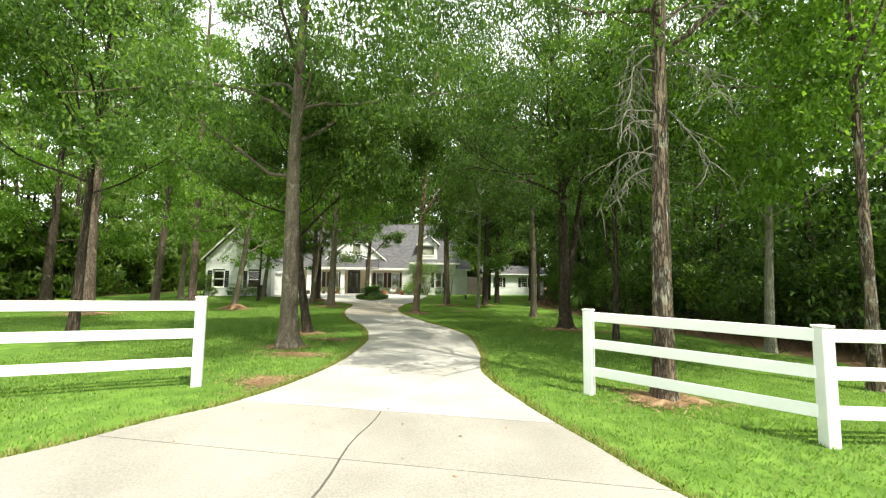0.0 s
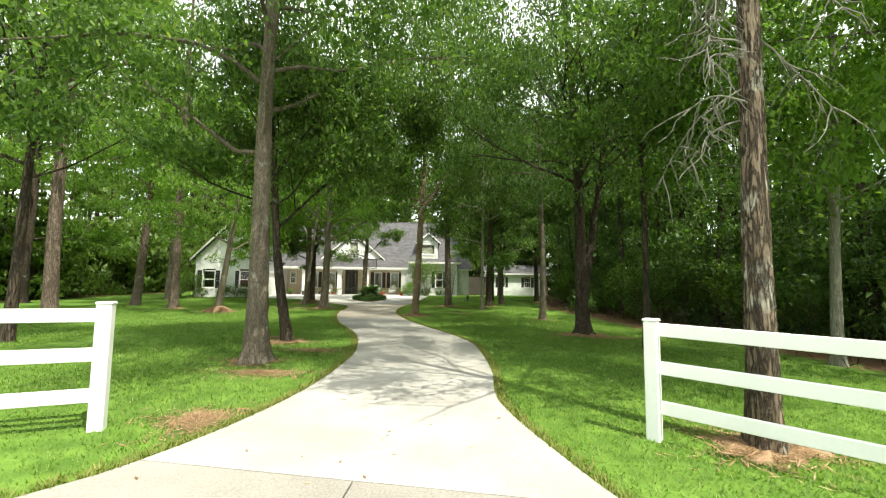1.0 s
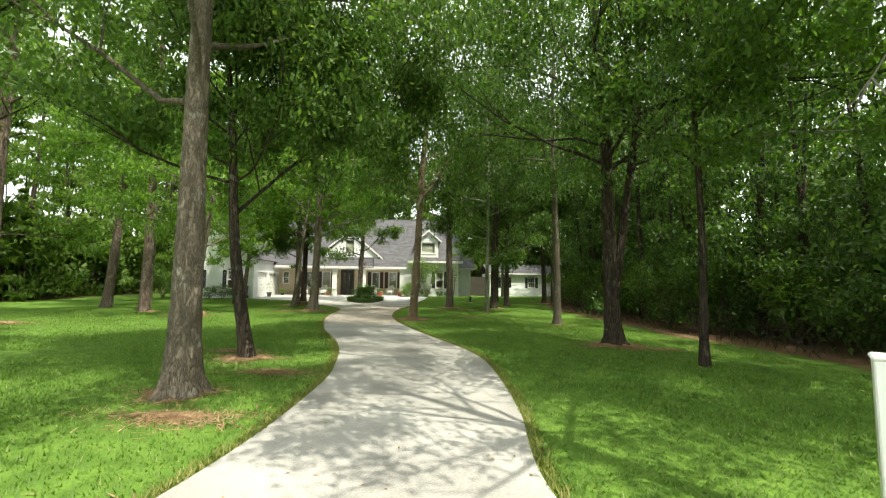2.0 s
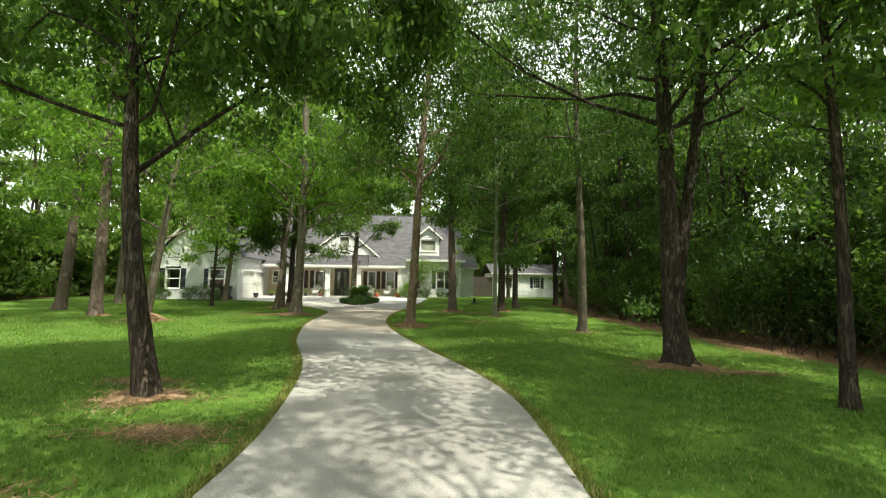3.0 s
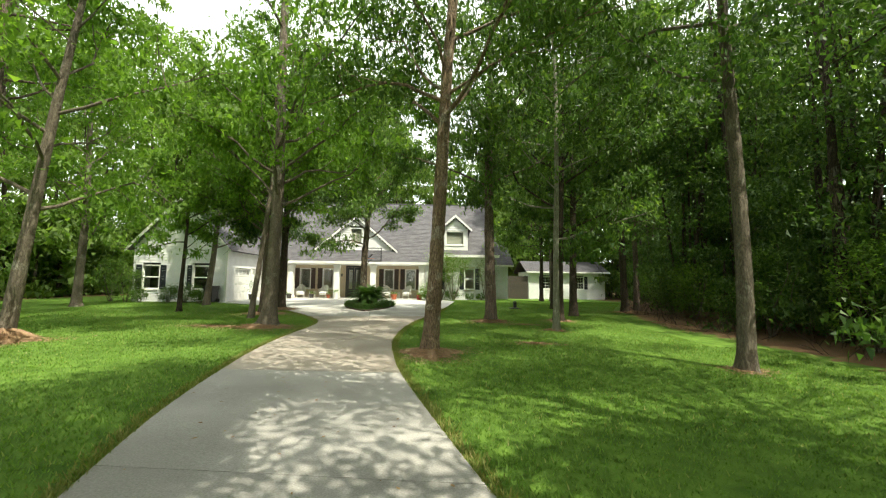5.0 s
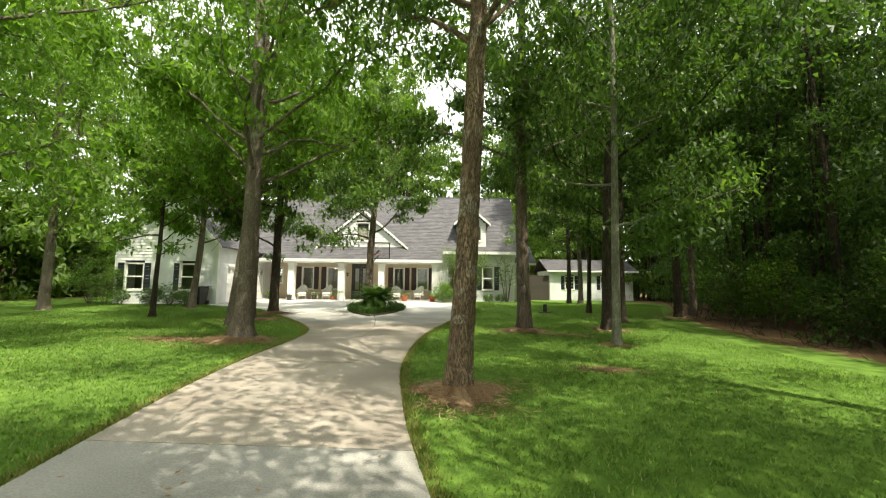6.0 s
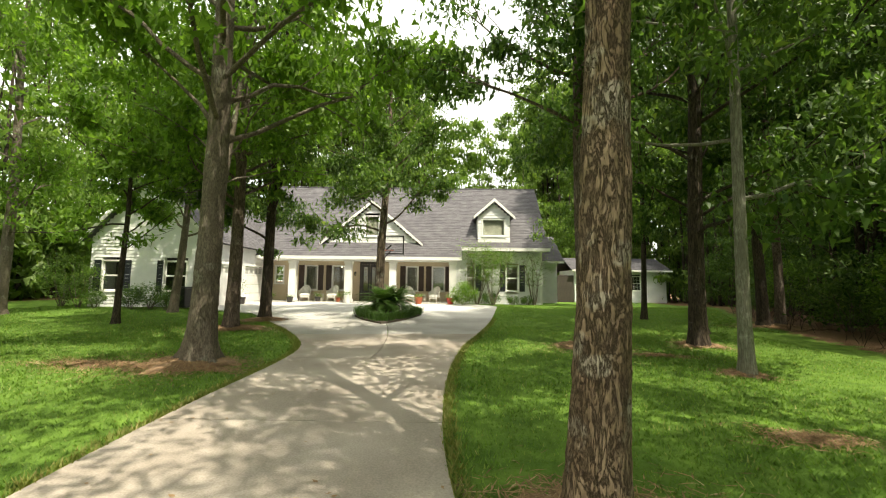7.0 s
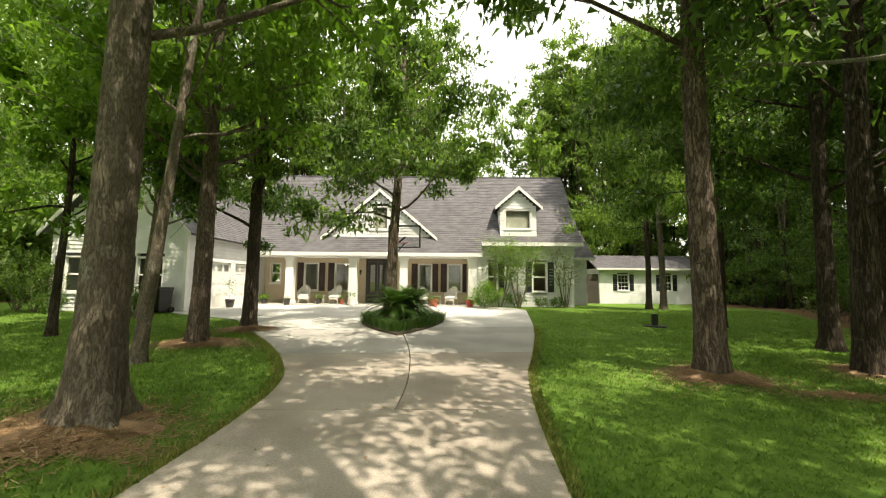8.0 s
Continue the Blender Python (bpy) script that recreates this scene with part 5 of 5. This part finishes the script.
# ---- planting ----
def build_shrub(x, y, r, tall, leaf, label, seed, n=1500, size=0.09, stems=6, name="shrub", low=0.05, droop=0.2):
    gen = np.random.default_rng(seed)
    s = empty(name, pose(x, y, float(height(x, y))), label, "shrub")
    pieces = []
    for k in range(stems):
        a = k * 2 * math.pi / stems + gen.uniform(-0.4, 0.4)
        line = limb_line((0.05 * math.cos(a), 0.05 * math.sin(a), -0.03), (math.cos(a) * r * 0.6, math.sin(a) * r * 0.6, tall), tall * 0.85, gen, 6, 0.1, 0.14)
        pieces.append(tube_arrays(line, np.linspace(0.02, 0.006, len(line)), 6))
    v, f = joined(pieces)
    tagged(raw("brush", v, f, BARK_GREY, s, smooth=True), kind="stuff")
    k = max(8, n // 60)
    d = gen.normal(0, 1, (k, 3))
    d /= np.linalg.norm(d, axis=1)[:, None]
    d *= gen.uniform(0.45, 1.0, (k, 1)) ** 0.5
    c = d * np.array([r * 0.85, r * 0.85, tall * 0.42]) + np.array([0, 0, low + tall * 0.52])
    pts = np.concatenate([q + gen.normal(0, 0.16, (60, 3)) * r * 0.9 for q in c])
    pts = pts[pts[:, 2] > low]
    v, f = leaves(pts, size, gen, droop)
    raw("foliage", v, f, leaf, s)
    return s


build_shrub(-3.55, 43.2, 0.95, 1.35, LEAF_BRIGHT, "bright green rounded shrub by the porch column", 61, 3000, 0.1)
build_shrub(-1.9, 44.6, 0.7, 0.7, LEAF_OAK, "low green shrub in front of the wing", 62, 1200)
build_shrub(-0.5, 44.9, 0.5, 0.5, LEAF_OAK, "low green shrub in front of the wing", 63, 800)
build_shrub(0.5, 45.0, 0.5, 0.5, LEAF_OAK, "low green shrub in front of the wing", 64, 800)
build_shrub(-18.2, 36.4, 0.95, 1.2, LEAF_DEEP, "dark green rounded shrub under the garage window", 65, 3200, 0.08)
build_shrub(-19.2, 36.3, 0.7, 1.0, LEAF_DEEP, "dark green rounded shrub under the garage window", 66, 2000, 0.08)
build_shrub(-21.0, 36.2, 0.6, 0.75, LEAF_OAK, "low leafy shrub with reddish stems by the garage", 67, 1400, 0.08)
build_shrub(-22.0, 36.3, 1.0, 2.3, LEAF_OAK, "tall loose shrub at the garage corner", 68, 2600, 0.1)
build_shrub(-23.3, 36.6, 1.1, 2.9, LEAF_OAK, "tall loose shrub with bare grey arching stems", 69, 2600, 0.1, stems=9)
build_shrub(-16.9, 35.9, 0.6, 0.8, LEAF_DEEP, "dark green rounded shrub beside the bin", 70, 1400, 0.08)


gen = np.random.default_rng(53)
for k in range(13):
    y = 8.5 + k * 2.5 + gen.uniform(-0.6, 0.6)
    x = float(woods_x(y)) + gen.uniform(1.6, 2.8)
    build_shrub(x, y, gen.uniform(0.9, 1.5), gen.uniform(1.6, 3.2), LEAF_BRIGHT if k % 3 == 0 else LEAF_OAK, "loose green undergrowth shrub at the edge of the woods", 500 + k, 2600, 0.12, 7, droop=0.3)


def build_myrtle(x, y, tall, seed, n=1300, label="slender many-stemmed tree with feathery leaves by the wing"):
    gen = np.random.default_rng(seed)
    t = empty("small_tree", pose(x, y, float(height(x, y)) - 0.03), label, "tree")
    pieces, tips = [], []
    for k in range(6):
        a = k * 1.05 + gen.uniform(-0.3, 0.3)
        line = limb_line((0.06 * math.cos(a), 0.06 * math.sin(a), 0), (math.cos(a) * 0.28, math.sin(a) * 0.28, 1), tall, gen, 9, 0.15, 0.07)
        pieces.append(tube_arrays(line, np.linspace(0.03, 0.008, len(line)), 7))
        for j in range(4, len(line)):
            for _ in range(2):
                s = limb_line(line[j], (*gen.normal(0, 0.7, 2), 0.5), 0.8, gen, 4)
                pieces.append(tube_arrays(s, np.linspace(0.012, 0.004, len(s)), 5))
                tips += list(s[1:])
    v, f = joined(pieces)
    raw("trunk", v, f, BARK_GREY, t, smooth=True)
    tips = np.array(tips)
    pts = tips[gen.integers(0, len(tips), n)] + gen.normal(0, 0.16, (n, 3))
    v, f = leaves(pts, 0.11, gen, 0.3, 0.4)
    raw("crown", v, f, LEAF_BRIGHT, t)


build_myrtle(-2.75, 44.5, 3.6, 81, 2800)
build_myrtle(-1.75, 44.3, 3.2, 82, 2400)
build_myrtle(0.9, 45.0, 2.9, 83, 700, "slender bare-stemmed sapling against the wing")

# island bed with a palm and grassy border
ISLE = [(-5.75, 32.5), (-6.6, 33.4), (-7.5, 34.8), (-7.7, 36.2), (-6.9, 37.2), (-5.8, 37.1), (-5.0, 36.3), (-4.95, 35.2), (-5.25, 33.7)]
bed = empty("island_bed", pose(0, 0, 0), "dark planting bed in the middle of the concrete court", "planting bed")
ring = glide(ISLE + ISLE[:1], 48)[:-1]
ctr = ring.mean(axis=0)
bm = bmesh.new()
loops = []
for f, dz in ((1.0, -0.02), (0.985, 0.05), (0.7, 0.11), (0.3, 0.15)):
    loops.append([bm.verts.new((*(ctr + (p - ctr) * f), float(height(*p)) + 0.03 + dz)) for p in ring])
for a, b in zip(loops, loops[1:]):
    for k in range(len(a)):
        bm.faces.new((a[k], a[(k + 1) % len(a)], b[(k + 1) % len(b)], b[k]))
bm.faces.new(loops[-1])
bmesh.ops.recalc_face_normals(bm, faces=bm.faces[:])
part("soil", bm, SOIL, bed)


def blades(bases, tall, width, gen, lean=0.5, split=3):
    """Grass-like blades that arch outward from their foot."""
    n = len(bases)
    yaw = gen.uniform(0, 2 * np.pi, n)
    d = np.stack([np.cos(yaw), np.sin(yaw), np.zeros(n)], 1)
    s = np.stack([-np.sin(yaw), np.cos(yaw), np.zeros(n)], 1)
    h = tall * gen.uniform(0.6, 1.2, n)[:, None]
    w = width * gen.uniform(0.7, 1.2, n)[:, None]
    b = np.asarray(bases)
    up = np.array([[0, 0, 1.0]])
    v = np.stack([b - s * w / 2, b + s * w / 2, b + up * h * 0.7 + d * h * lean * 0.35 + s * w * 0.4, b + up * h * 0.7 + d * h * lean * 0.35 - s * w * 0.4, b + up * h * (1 - 0.3 * lean) + d * h * lean], 1)
    k = np.arange(n)[:, None] * 5
    q = k + np.array([[0, 1, 2, 3]])
    return v.reshape(-1, 3), q, k + np.array([[3, 2, 4]])


def blade_mesh(name, bases, tall, width, seed, mat, parent=None, lean=0.5):
    gen = np.random.default_rng(seed)
    v, q, t = blades(bases, tall, width, gen, lean)
    tri = np.vstack([q[:, [0, 1, 2]], q[:, [0, 2, 3]], t])
    return raw(name, v, tri, mat, parent)


gen = np.random.default_rng(91)
for k in range(26):
    p = ring[int(k * len(ring) / 26)]
    c = ctr + (p - ctr) * gen.uniform(0.8, 0.9)
    g = empty("border_grass", pose(c[0], c[1], float(height(*c)) + 0.08), "clump of dark strappy border grass in the island bed", "grass clump", "border grass clumps")
    blade_mesh("blades", np.concatenate([gen.normal(0, 0.09, (150, 2)), np.zeros((150, 1))], 1), 0.36, 0.014, 200 + k, LEAF_PALM, g, 0.7)


def build_palm(x, y, seed=5):
    gen = np.random.default_rng(seed)
    p = empty("sago_palm", pose(x, y, float(height(x, y)) + 0.12), "dark green sago palm with arching feathery fronds", "palm")
    part("trunk", lathe(bmesh.new(), [(0.16, 0), (0.2, 0.15), (0.17, 0.4), (0.08, 0.5)], 14), BARK_DARK, p)
    for k in range(46):
        az = k * 2.399 + gen.uniform(-0.2, 0.2)
        lift = 1.45 - 1.5 * (k / 46) + gen.uniform(-0.1, 0.1)
        length = gen.uniform(0.95, 1.25)
        pts, q = [], np.array([0.08 * math.cos(az), 0.08 * math.sin(az), 0.45])
        ang = lift
        for i in range(11):
            pts.append(q.copy())
            q = q + np.array([math.cos(az) * math.cos(ang), math.sin(az) * math.cos(ang), math.sin(ang)]) * length / 10
            ang -= 0.13
        pts = np.array(pts)
        v, f = tube_arrays(pts, np.linspace(0.012, 0.003, 11), 4)
        vs, fs = [v], [f]
        o = len(v)
        side = np.array([-math.sin(az), math.cos(az), 0])
        for i in np.linspace(1.5, 9.8, 30):
            a = pts[int(i)] + (pts[min(10, int(i) + 1)] - pts[int(i)]) * (i - int(i))
            t = pts[min(10, int(i) + 1)] - pts[int(i)]
            t = t / np.linalg.norm(t)
            ll = 0.2 * math.sin(min(1, i / 10 + 0.15) * math.pi) + 0.05
            for s in (-1, 1):
                d = side * s * 0.9 + t * 0.55 + np.array([0, 0, 0.15])
                tip = a + d * ll
                vs.append(np.array([a - t * 0.014, a + t * 0.014, tip + t * 0.006, tip - t * 0.006]))
                fs.append(np.array([[0, 1, 2, 3]]) + o)
                o += 4
        raw("frond", np.concatenate(vs), np.concatenate(fs), LEAF_PALM, p)


build_palm(-6.35, 34.9)
build_palm(-6.0, 35.3, 8)


# rings of pine straw round the trunks
def build_straw(x, y, rx, ry, tall, seed, label="ring of reddish-brown pine straw round a tree trunk", thin=False):
    gen = np.random.default_rng(seed)
    s = empty("pine_straw_ring", pose(x, y, 0), label, "mulch", "rings of pine straw")
    n = 40
    bm = bmesh.new()
    loops = []
    wob = [1 + 0.2 * math.sin(3 * k * 2 * math.pi / n + seed) + 0.16 * math.sin(7 * k * 2 * math.pi / n + 2 * seed) for k in range(n)]
    for fr, h in ((0.78, -0.05), (0.68, 0.2), (0.5, 0.55), (0.3, 0.85), (0.1, 1.0)):
        loop = []
        for k in range(n):
            a = 2 * math.pi * k / n
            px, py = 0.85 * rx * fr * wob[k] * math.cos(a), 0.85 * ry * fr * wob[k] * math.sin(a)
            loop.append(bm.verts.new((px, py, float(height(x + px, y + py)) + tall * h + (gen.uniform(-0.015, 0.025) if h > 0 else 0))))
        loops.append(loop)
    for a, b in zip(loops, loops[1:]):
        for k in range(n):
            bm.faces.new((a[k], a[(k + 1) % n], b[(k + 1) % n], b[k]))
    bm.faces.new(loops[-1])
    bmesh.ops.recalc_face_normals(bm, faces=bm.faces[:])
    if thin:
        bm.free()
    else:
        part("mulch", bm, STRAW, s)
    m = int((4600 if thin else 7000) * rx * ry)
    a0 = gen.uniform(0, 2 * np.pi, m)
    a, r = a0, np.abs(gen.normal(0, 0.52, m)) * (1 + 0.25 * np.sin(3 * a0 + seed) + 0.2 * np.sin(5 * a0 + 2 * seed))
    px, py = rx * r * np.cos(a), ry * r * np.sin(a)
    base = np.stack([px, py, height(x + px, y + py) + tall * np.clip(1.05 - r / 0.85, 0, 0.9)], 1)
    gen2 = np.random.default_rng(seed + 1)
    v, f = leaves(base + np.array([0, 0, 0.012]), 0.17, gen2, 0.0, 0.075)
    v[:, 2] = np.repeat(base[:, 2], 4) + 0.35 * (v[:, 2] - np.repeat(base[:, 2], 4)) + 0.008
    raw("needles", v, f, STRAW_NEEDLE, s)


STRAW_NEEDLE = leaf_material("straw_needle", (0.17, 0.1, 0.058), (0.42, 0.27, 0.15), 0.1, 0.8, yellow=(0.5, 0.4, 0.26))
for i, (x, y, rx, ry, tall) in enumerate([(-1.42, 21.6, 0.9, 0.85, 0.12), (-7.3, 25.55, 1.1, 0.95, 0.1), (-9.95, 30.6, 1.3, 1.0, 0.1), (-10.3, 33.0, 1.1, 0.9, 0.12), (0.35, 29.2, 0.95, 0.9, 0.12), (4.68, 14.9, 0.95, 0.8, 0.08), (-11.1, 21.2, 0.9, 0.8, 0.3), (-15.1, 16.9, 1.2, 0.9, 0.08), (4.85, 21.0, 0.45, 0.4, 0.06), (-14.4, 23.1, 0.5, 0.5, 0.06), (3.3, 30.0, 0.7, 0.7, 0.08), (2.4, 26.7, 0.45, 0.4, 0.06), (8.2, 34.6, 1.2, 0.9, 0.1), (-3.6, 9.2, 0.6, 0.5, 0.04), (-4.0, 11.8, 0.7, 0.5, 0.04), (3.18, 5.7, 0.7, 0.45, 0.04)]):
    build_straw(x, y, rx, ry, tall, 301 + i)
for i, (x, y, rx, ry) in enumerate([(-8.7, 25.2, 1.5, 0.5), (-6.6, 25.2, 0.9, 0.3), (1.6, 28.3, 0.9, 0.3), (-2.9, 10.6, 0.8, 0.3), (-3.0, 8.3, 0.9, 0.35), (5.7, 14.3, 0.8, 0.25), (1.2, 23.6, 0.7, 0.3), (-4.6, 12.6, 0.8, 0.3), (7.6, 28.5, 0.6, 1.6), (8.2, 18.0, 0.5, 1.8), (-2.7, 6.1, 0.5, 0.5)]):
    build_straw(x, y, rx, ry, 0.018, 341 + i, "thin patch of pine straw strewn in the grass", True)
STRAW_SPOTS = [(-1.45, 21.95, 0.9), (-7.3, 25.55, 0.95), (-9.95, 30.6, 1.1), (-10.3, 33.0, 1.0), (0.35, 29.2, 0.95), (4.68, 14.9, 0.9), (-11.1, 21.2, 0.9), (3.18, 5.7, 0.5)]

# bare twigs hanging from the slender tree by the fence
gen = np.random.default_rng(17)
pieces = []
for k in range(12):
    z0 = gen.uniform(3.1, 5.6)
    a = gen.normal(math.pi, 0.7) if k < 9 else gen.normal(0, 0.6)
    main = limb_line((3.2, 5.71, z0), (math.cos(a), math.sin(a) * 0.7, gen.uniform(0.0, 0.6)), gen.uniform(0.7, 1.5), gen, 8, -0.5, 0.2)
    pieces.append(tube_arrays(main, np.linspace(0.013, 0.004, len(main)), 5))
    for j in range(2, 8):
        for _ in range(2):
            t = limb_line(main[j], (*gen.normal(0, 0.5, 2), -0.5), gen.uniform(0.25, 0.7), gen, 5, -0.3, 0.25)
            pieces.append(tube_arrays(t, np.linspace(0.007, 0.003, len(t)), 4))
v, f = joined(pieces)
fence_tree = [o for o in scene.objects if o.name.startswith("tree") and o.parent is None and abs(o.location.x - 3.18) < 0.01][0]
v = v - np.array(fence_tree.location)
tagged(raw("dead_brush", v, f, TWIG, fence_tree, "bare grey hanging twigs"), kind="stuff")

# brush along the edge of the woods
gen = np.random.default_rng(23)
pieces = []
for k in range(110):
    y = gen.uniform(6, 40)
    x = float(woods_x(y)) + gen.uniform(0.2, 2.4)
    z = float(height(x, y))
    for _ in range(3):
        t = limb_line((x + gen.normal(0, 0.2), y + gen.normal(0, 0.2), z - 0.03), (*gen.normal(0, 0.5, 2), 1), gen.uniform(0.5, 1.8), gen, 6, -0.1, 0.2)
        pieces.append(tube_arrays(t, np.linspace(0.01, 0.003, len(t)), 4))
v, f = joined(pieces)
tagged(raw("brushwood", v, f, BARK_DARK), "bare dark brushwood at the edge of the woods", "brushwood", kind="stuff")


# ---- grass ----
def build_grass(name, n, x0, x1, y0, y1, tall, width, seed, label, edge=False, mat=GRASS):
    gen = np.random.default_rng(seed)
    if edge:
        line = np.vstack([LINE_L[30:], LINE_R[30:]])
        k = gen.integers(0, len(line), n)
        p = line[k] + gen.normal(0, 0.05, (n, 2)) + (np.where(k < len(LINE_L) - 30, -1, 1) * 0.05)[:, None] * np.array([[1, 0]])
        p[:, 1] += gen.uniform(-0.2, 0.2, n)
        x, y = p[:, 0], p[:, 1]
        keep = np.ones(n, bool)
    else:
        x, y = gen.uniform(x0, x1, n), gen.uniform(y0, y1, n)
        keep = x < woods_x(y) - 0.3
    keep &= ~paved(x, y)
    for sx, sy, r in STRAW_SPOTS:
        keep &= (x - sx) ** 2 + (y - sy) ** 2 > (r * gen.uniform(0.35, 1.0, n)) ** 2
    x, y = x[keep], y[keep]
    v, q, t = blades(np.stack([x, y, height(x, y) - 0.005], 1), tall, width, gen, 0.6)
    tagged(raw(name, v[np.arange(len(v)).reshape(-1, 5)[:, [0, 1, 4]].ravel()], np.arange(3 * len(x)).reshape(-1, 3), mat), label, "grass", kind="stuff")


build_grass("grass", 120000, -8, 8, 2.0, 12, 0.055, 0.017, 401, "short mown bright green grass")
build_grass("grass_middle", 130000, -9, 8, 12, 24, 0.055, 0.019, 402, "short mown bright green grass")
build_grass("grass_by_house", 90000, -12, 6, 24, 33, 0.055, 0.022, 403, "short mown bright green grass")
build_grass("grass_left", 110000, -21, -9, 10, 33, 0.055, 0.026, 405, "short mown bright green grass")
build_grass("grass_far", 110000, -24, 11, 33, 45, 0.055, 0.028, 406, "short mown bright green grass")
build_grass("grass_verge", 36000, 0, 0, 0, 0, 0.08, 0.018, 404, "grass fringe along the edges of the drive", edge=True, mat=GRASS_DRY)

# fallen leaves and bits of bark on the concrete
gen = np.random.default_rng(77)
x, y = gen.uniform(-8, 2, 700), gen.uniform(3, 34, 700)
keep = paved(x, y)
x, y = x[keep], y[keep]
v, f = leaves(np.stack([x, y, height(x, y) + 0.036], 1), 0.055, gen, 0.0, 0.5)
z = np.repeat(height(x, y) + 0.036, 4)
v[:, 2] = z + 0.15 * (v[:, 2] - z) + 0.002
tagged(raw("fallen_leaves", v, f, STRAW_NEEDLE), "a few dry brown leaves scattered on the concrete", "fallen leaves", kind="stuff")
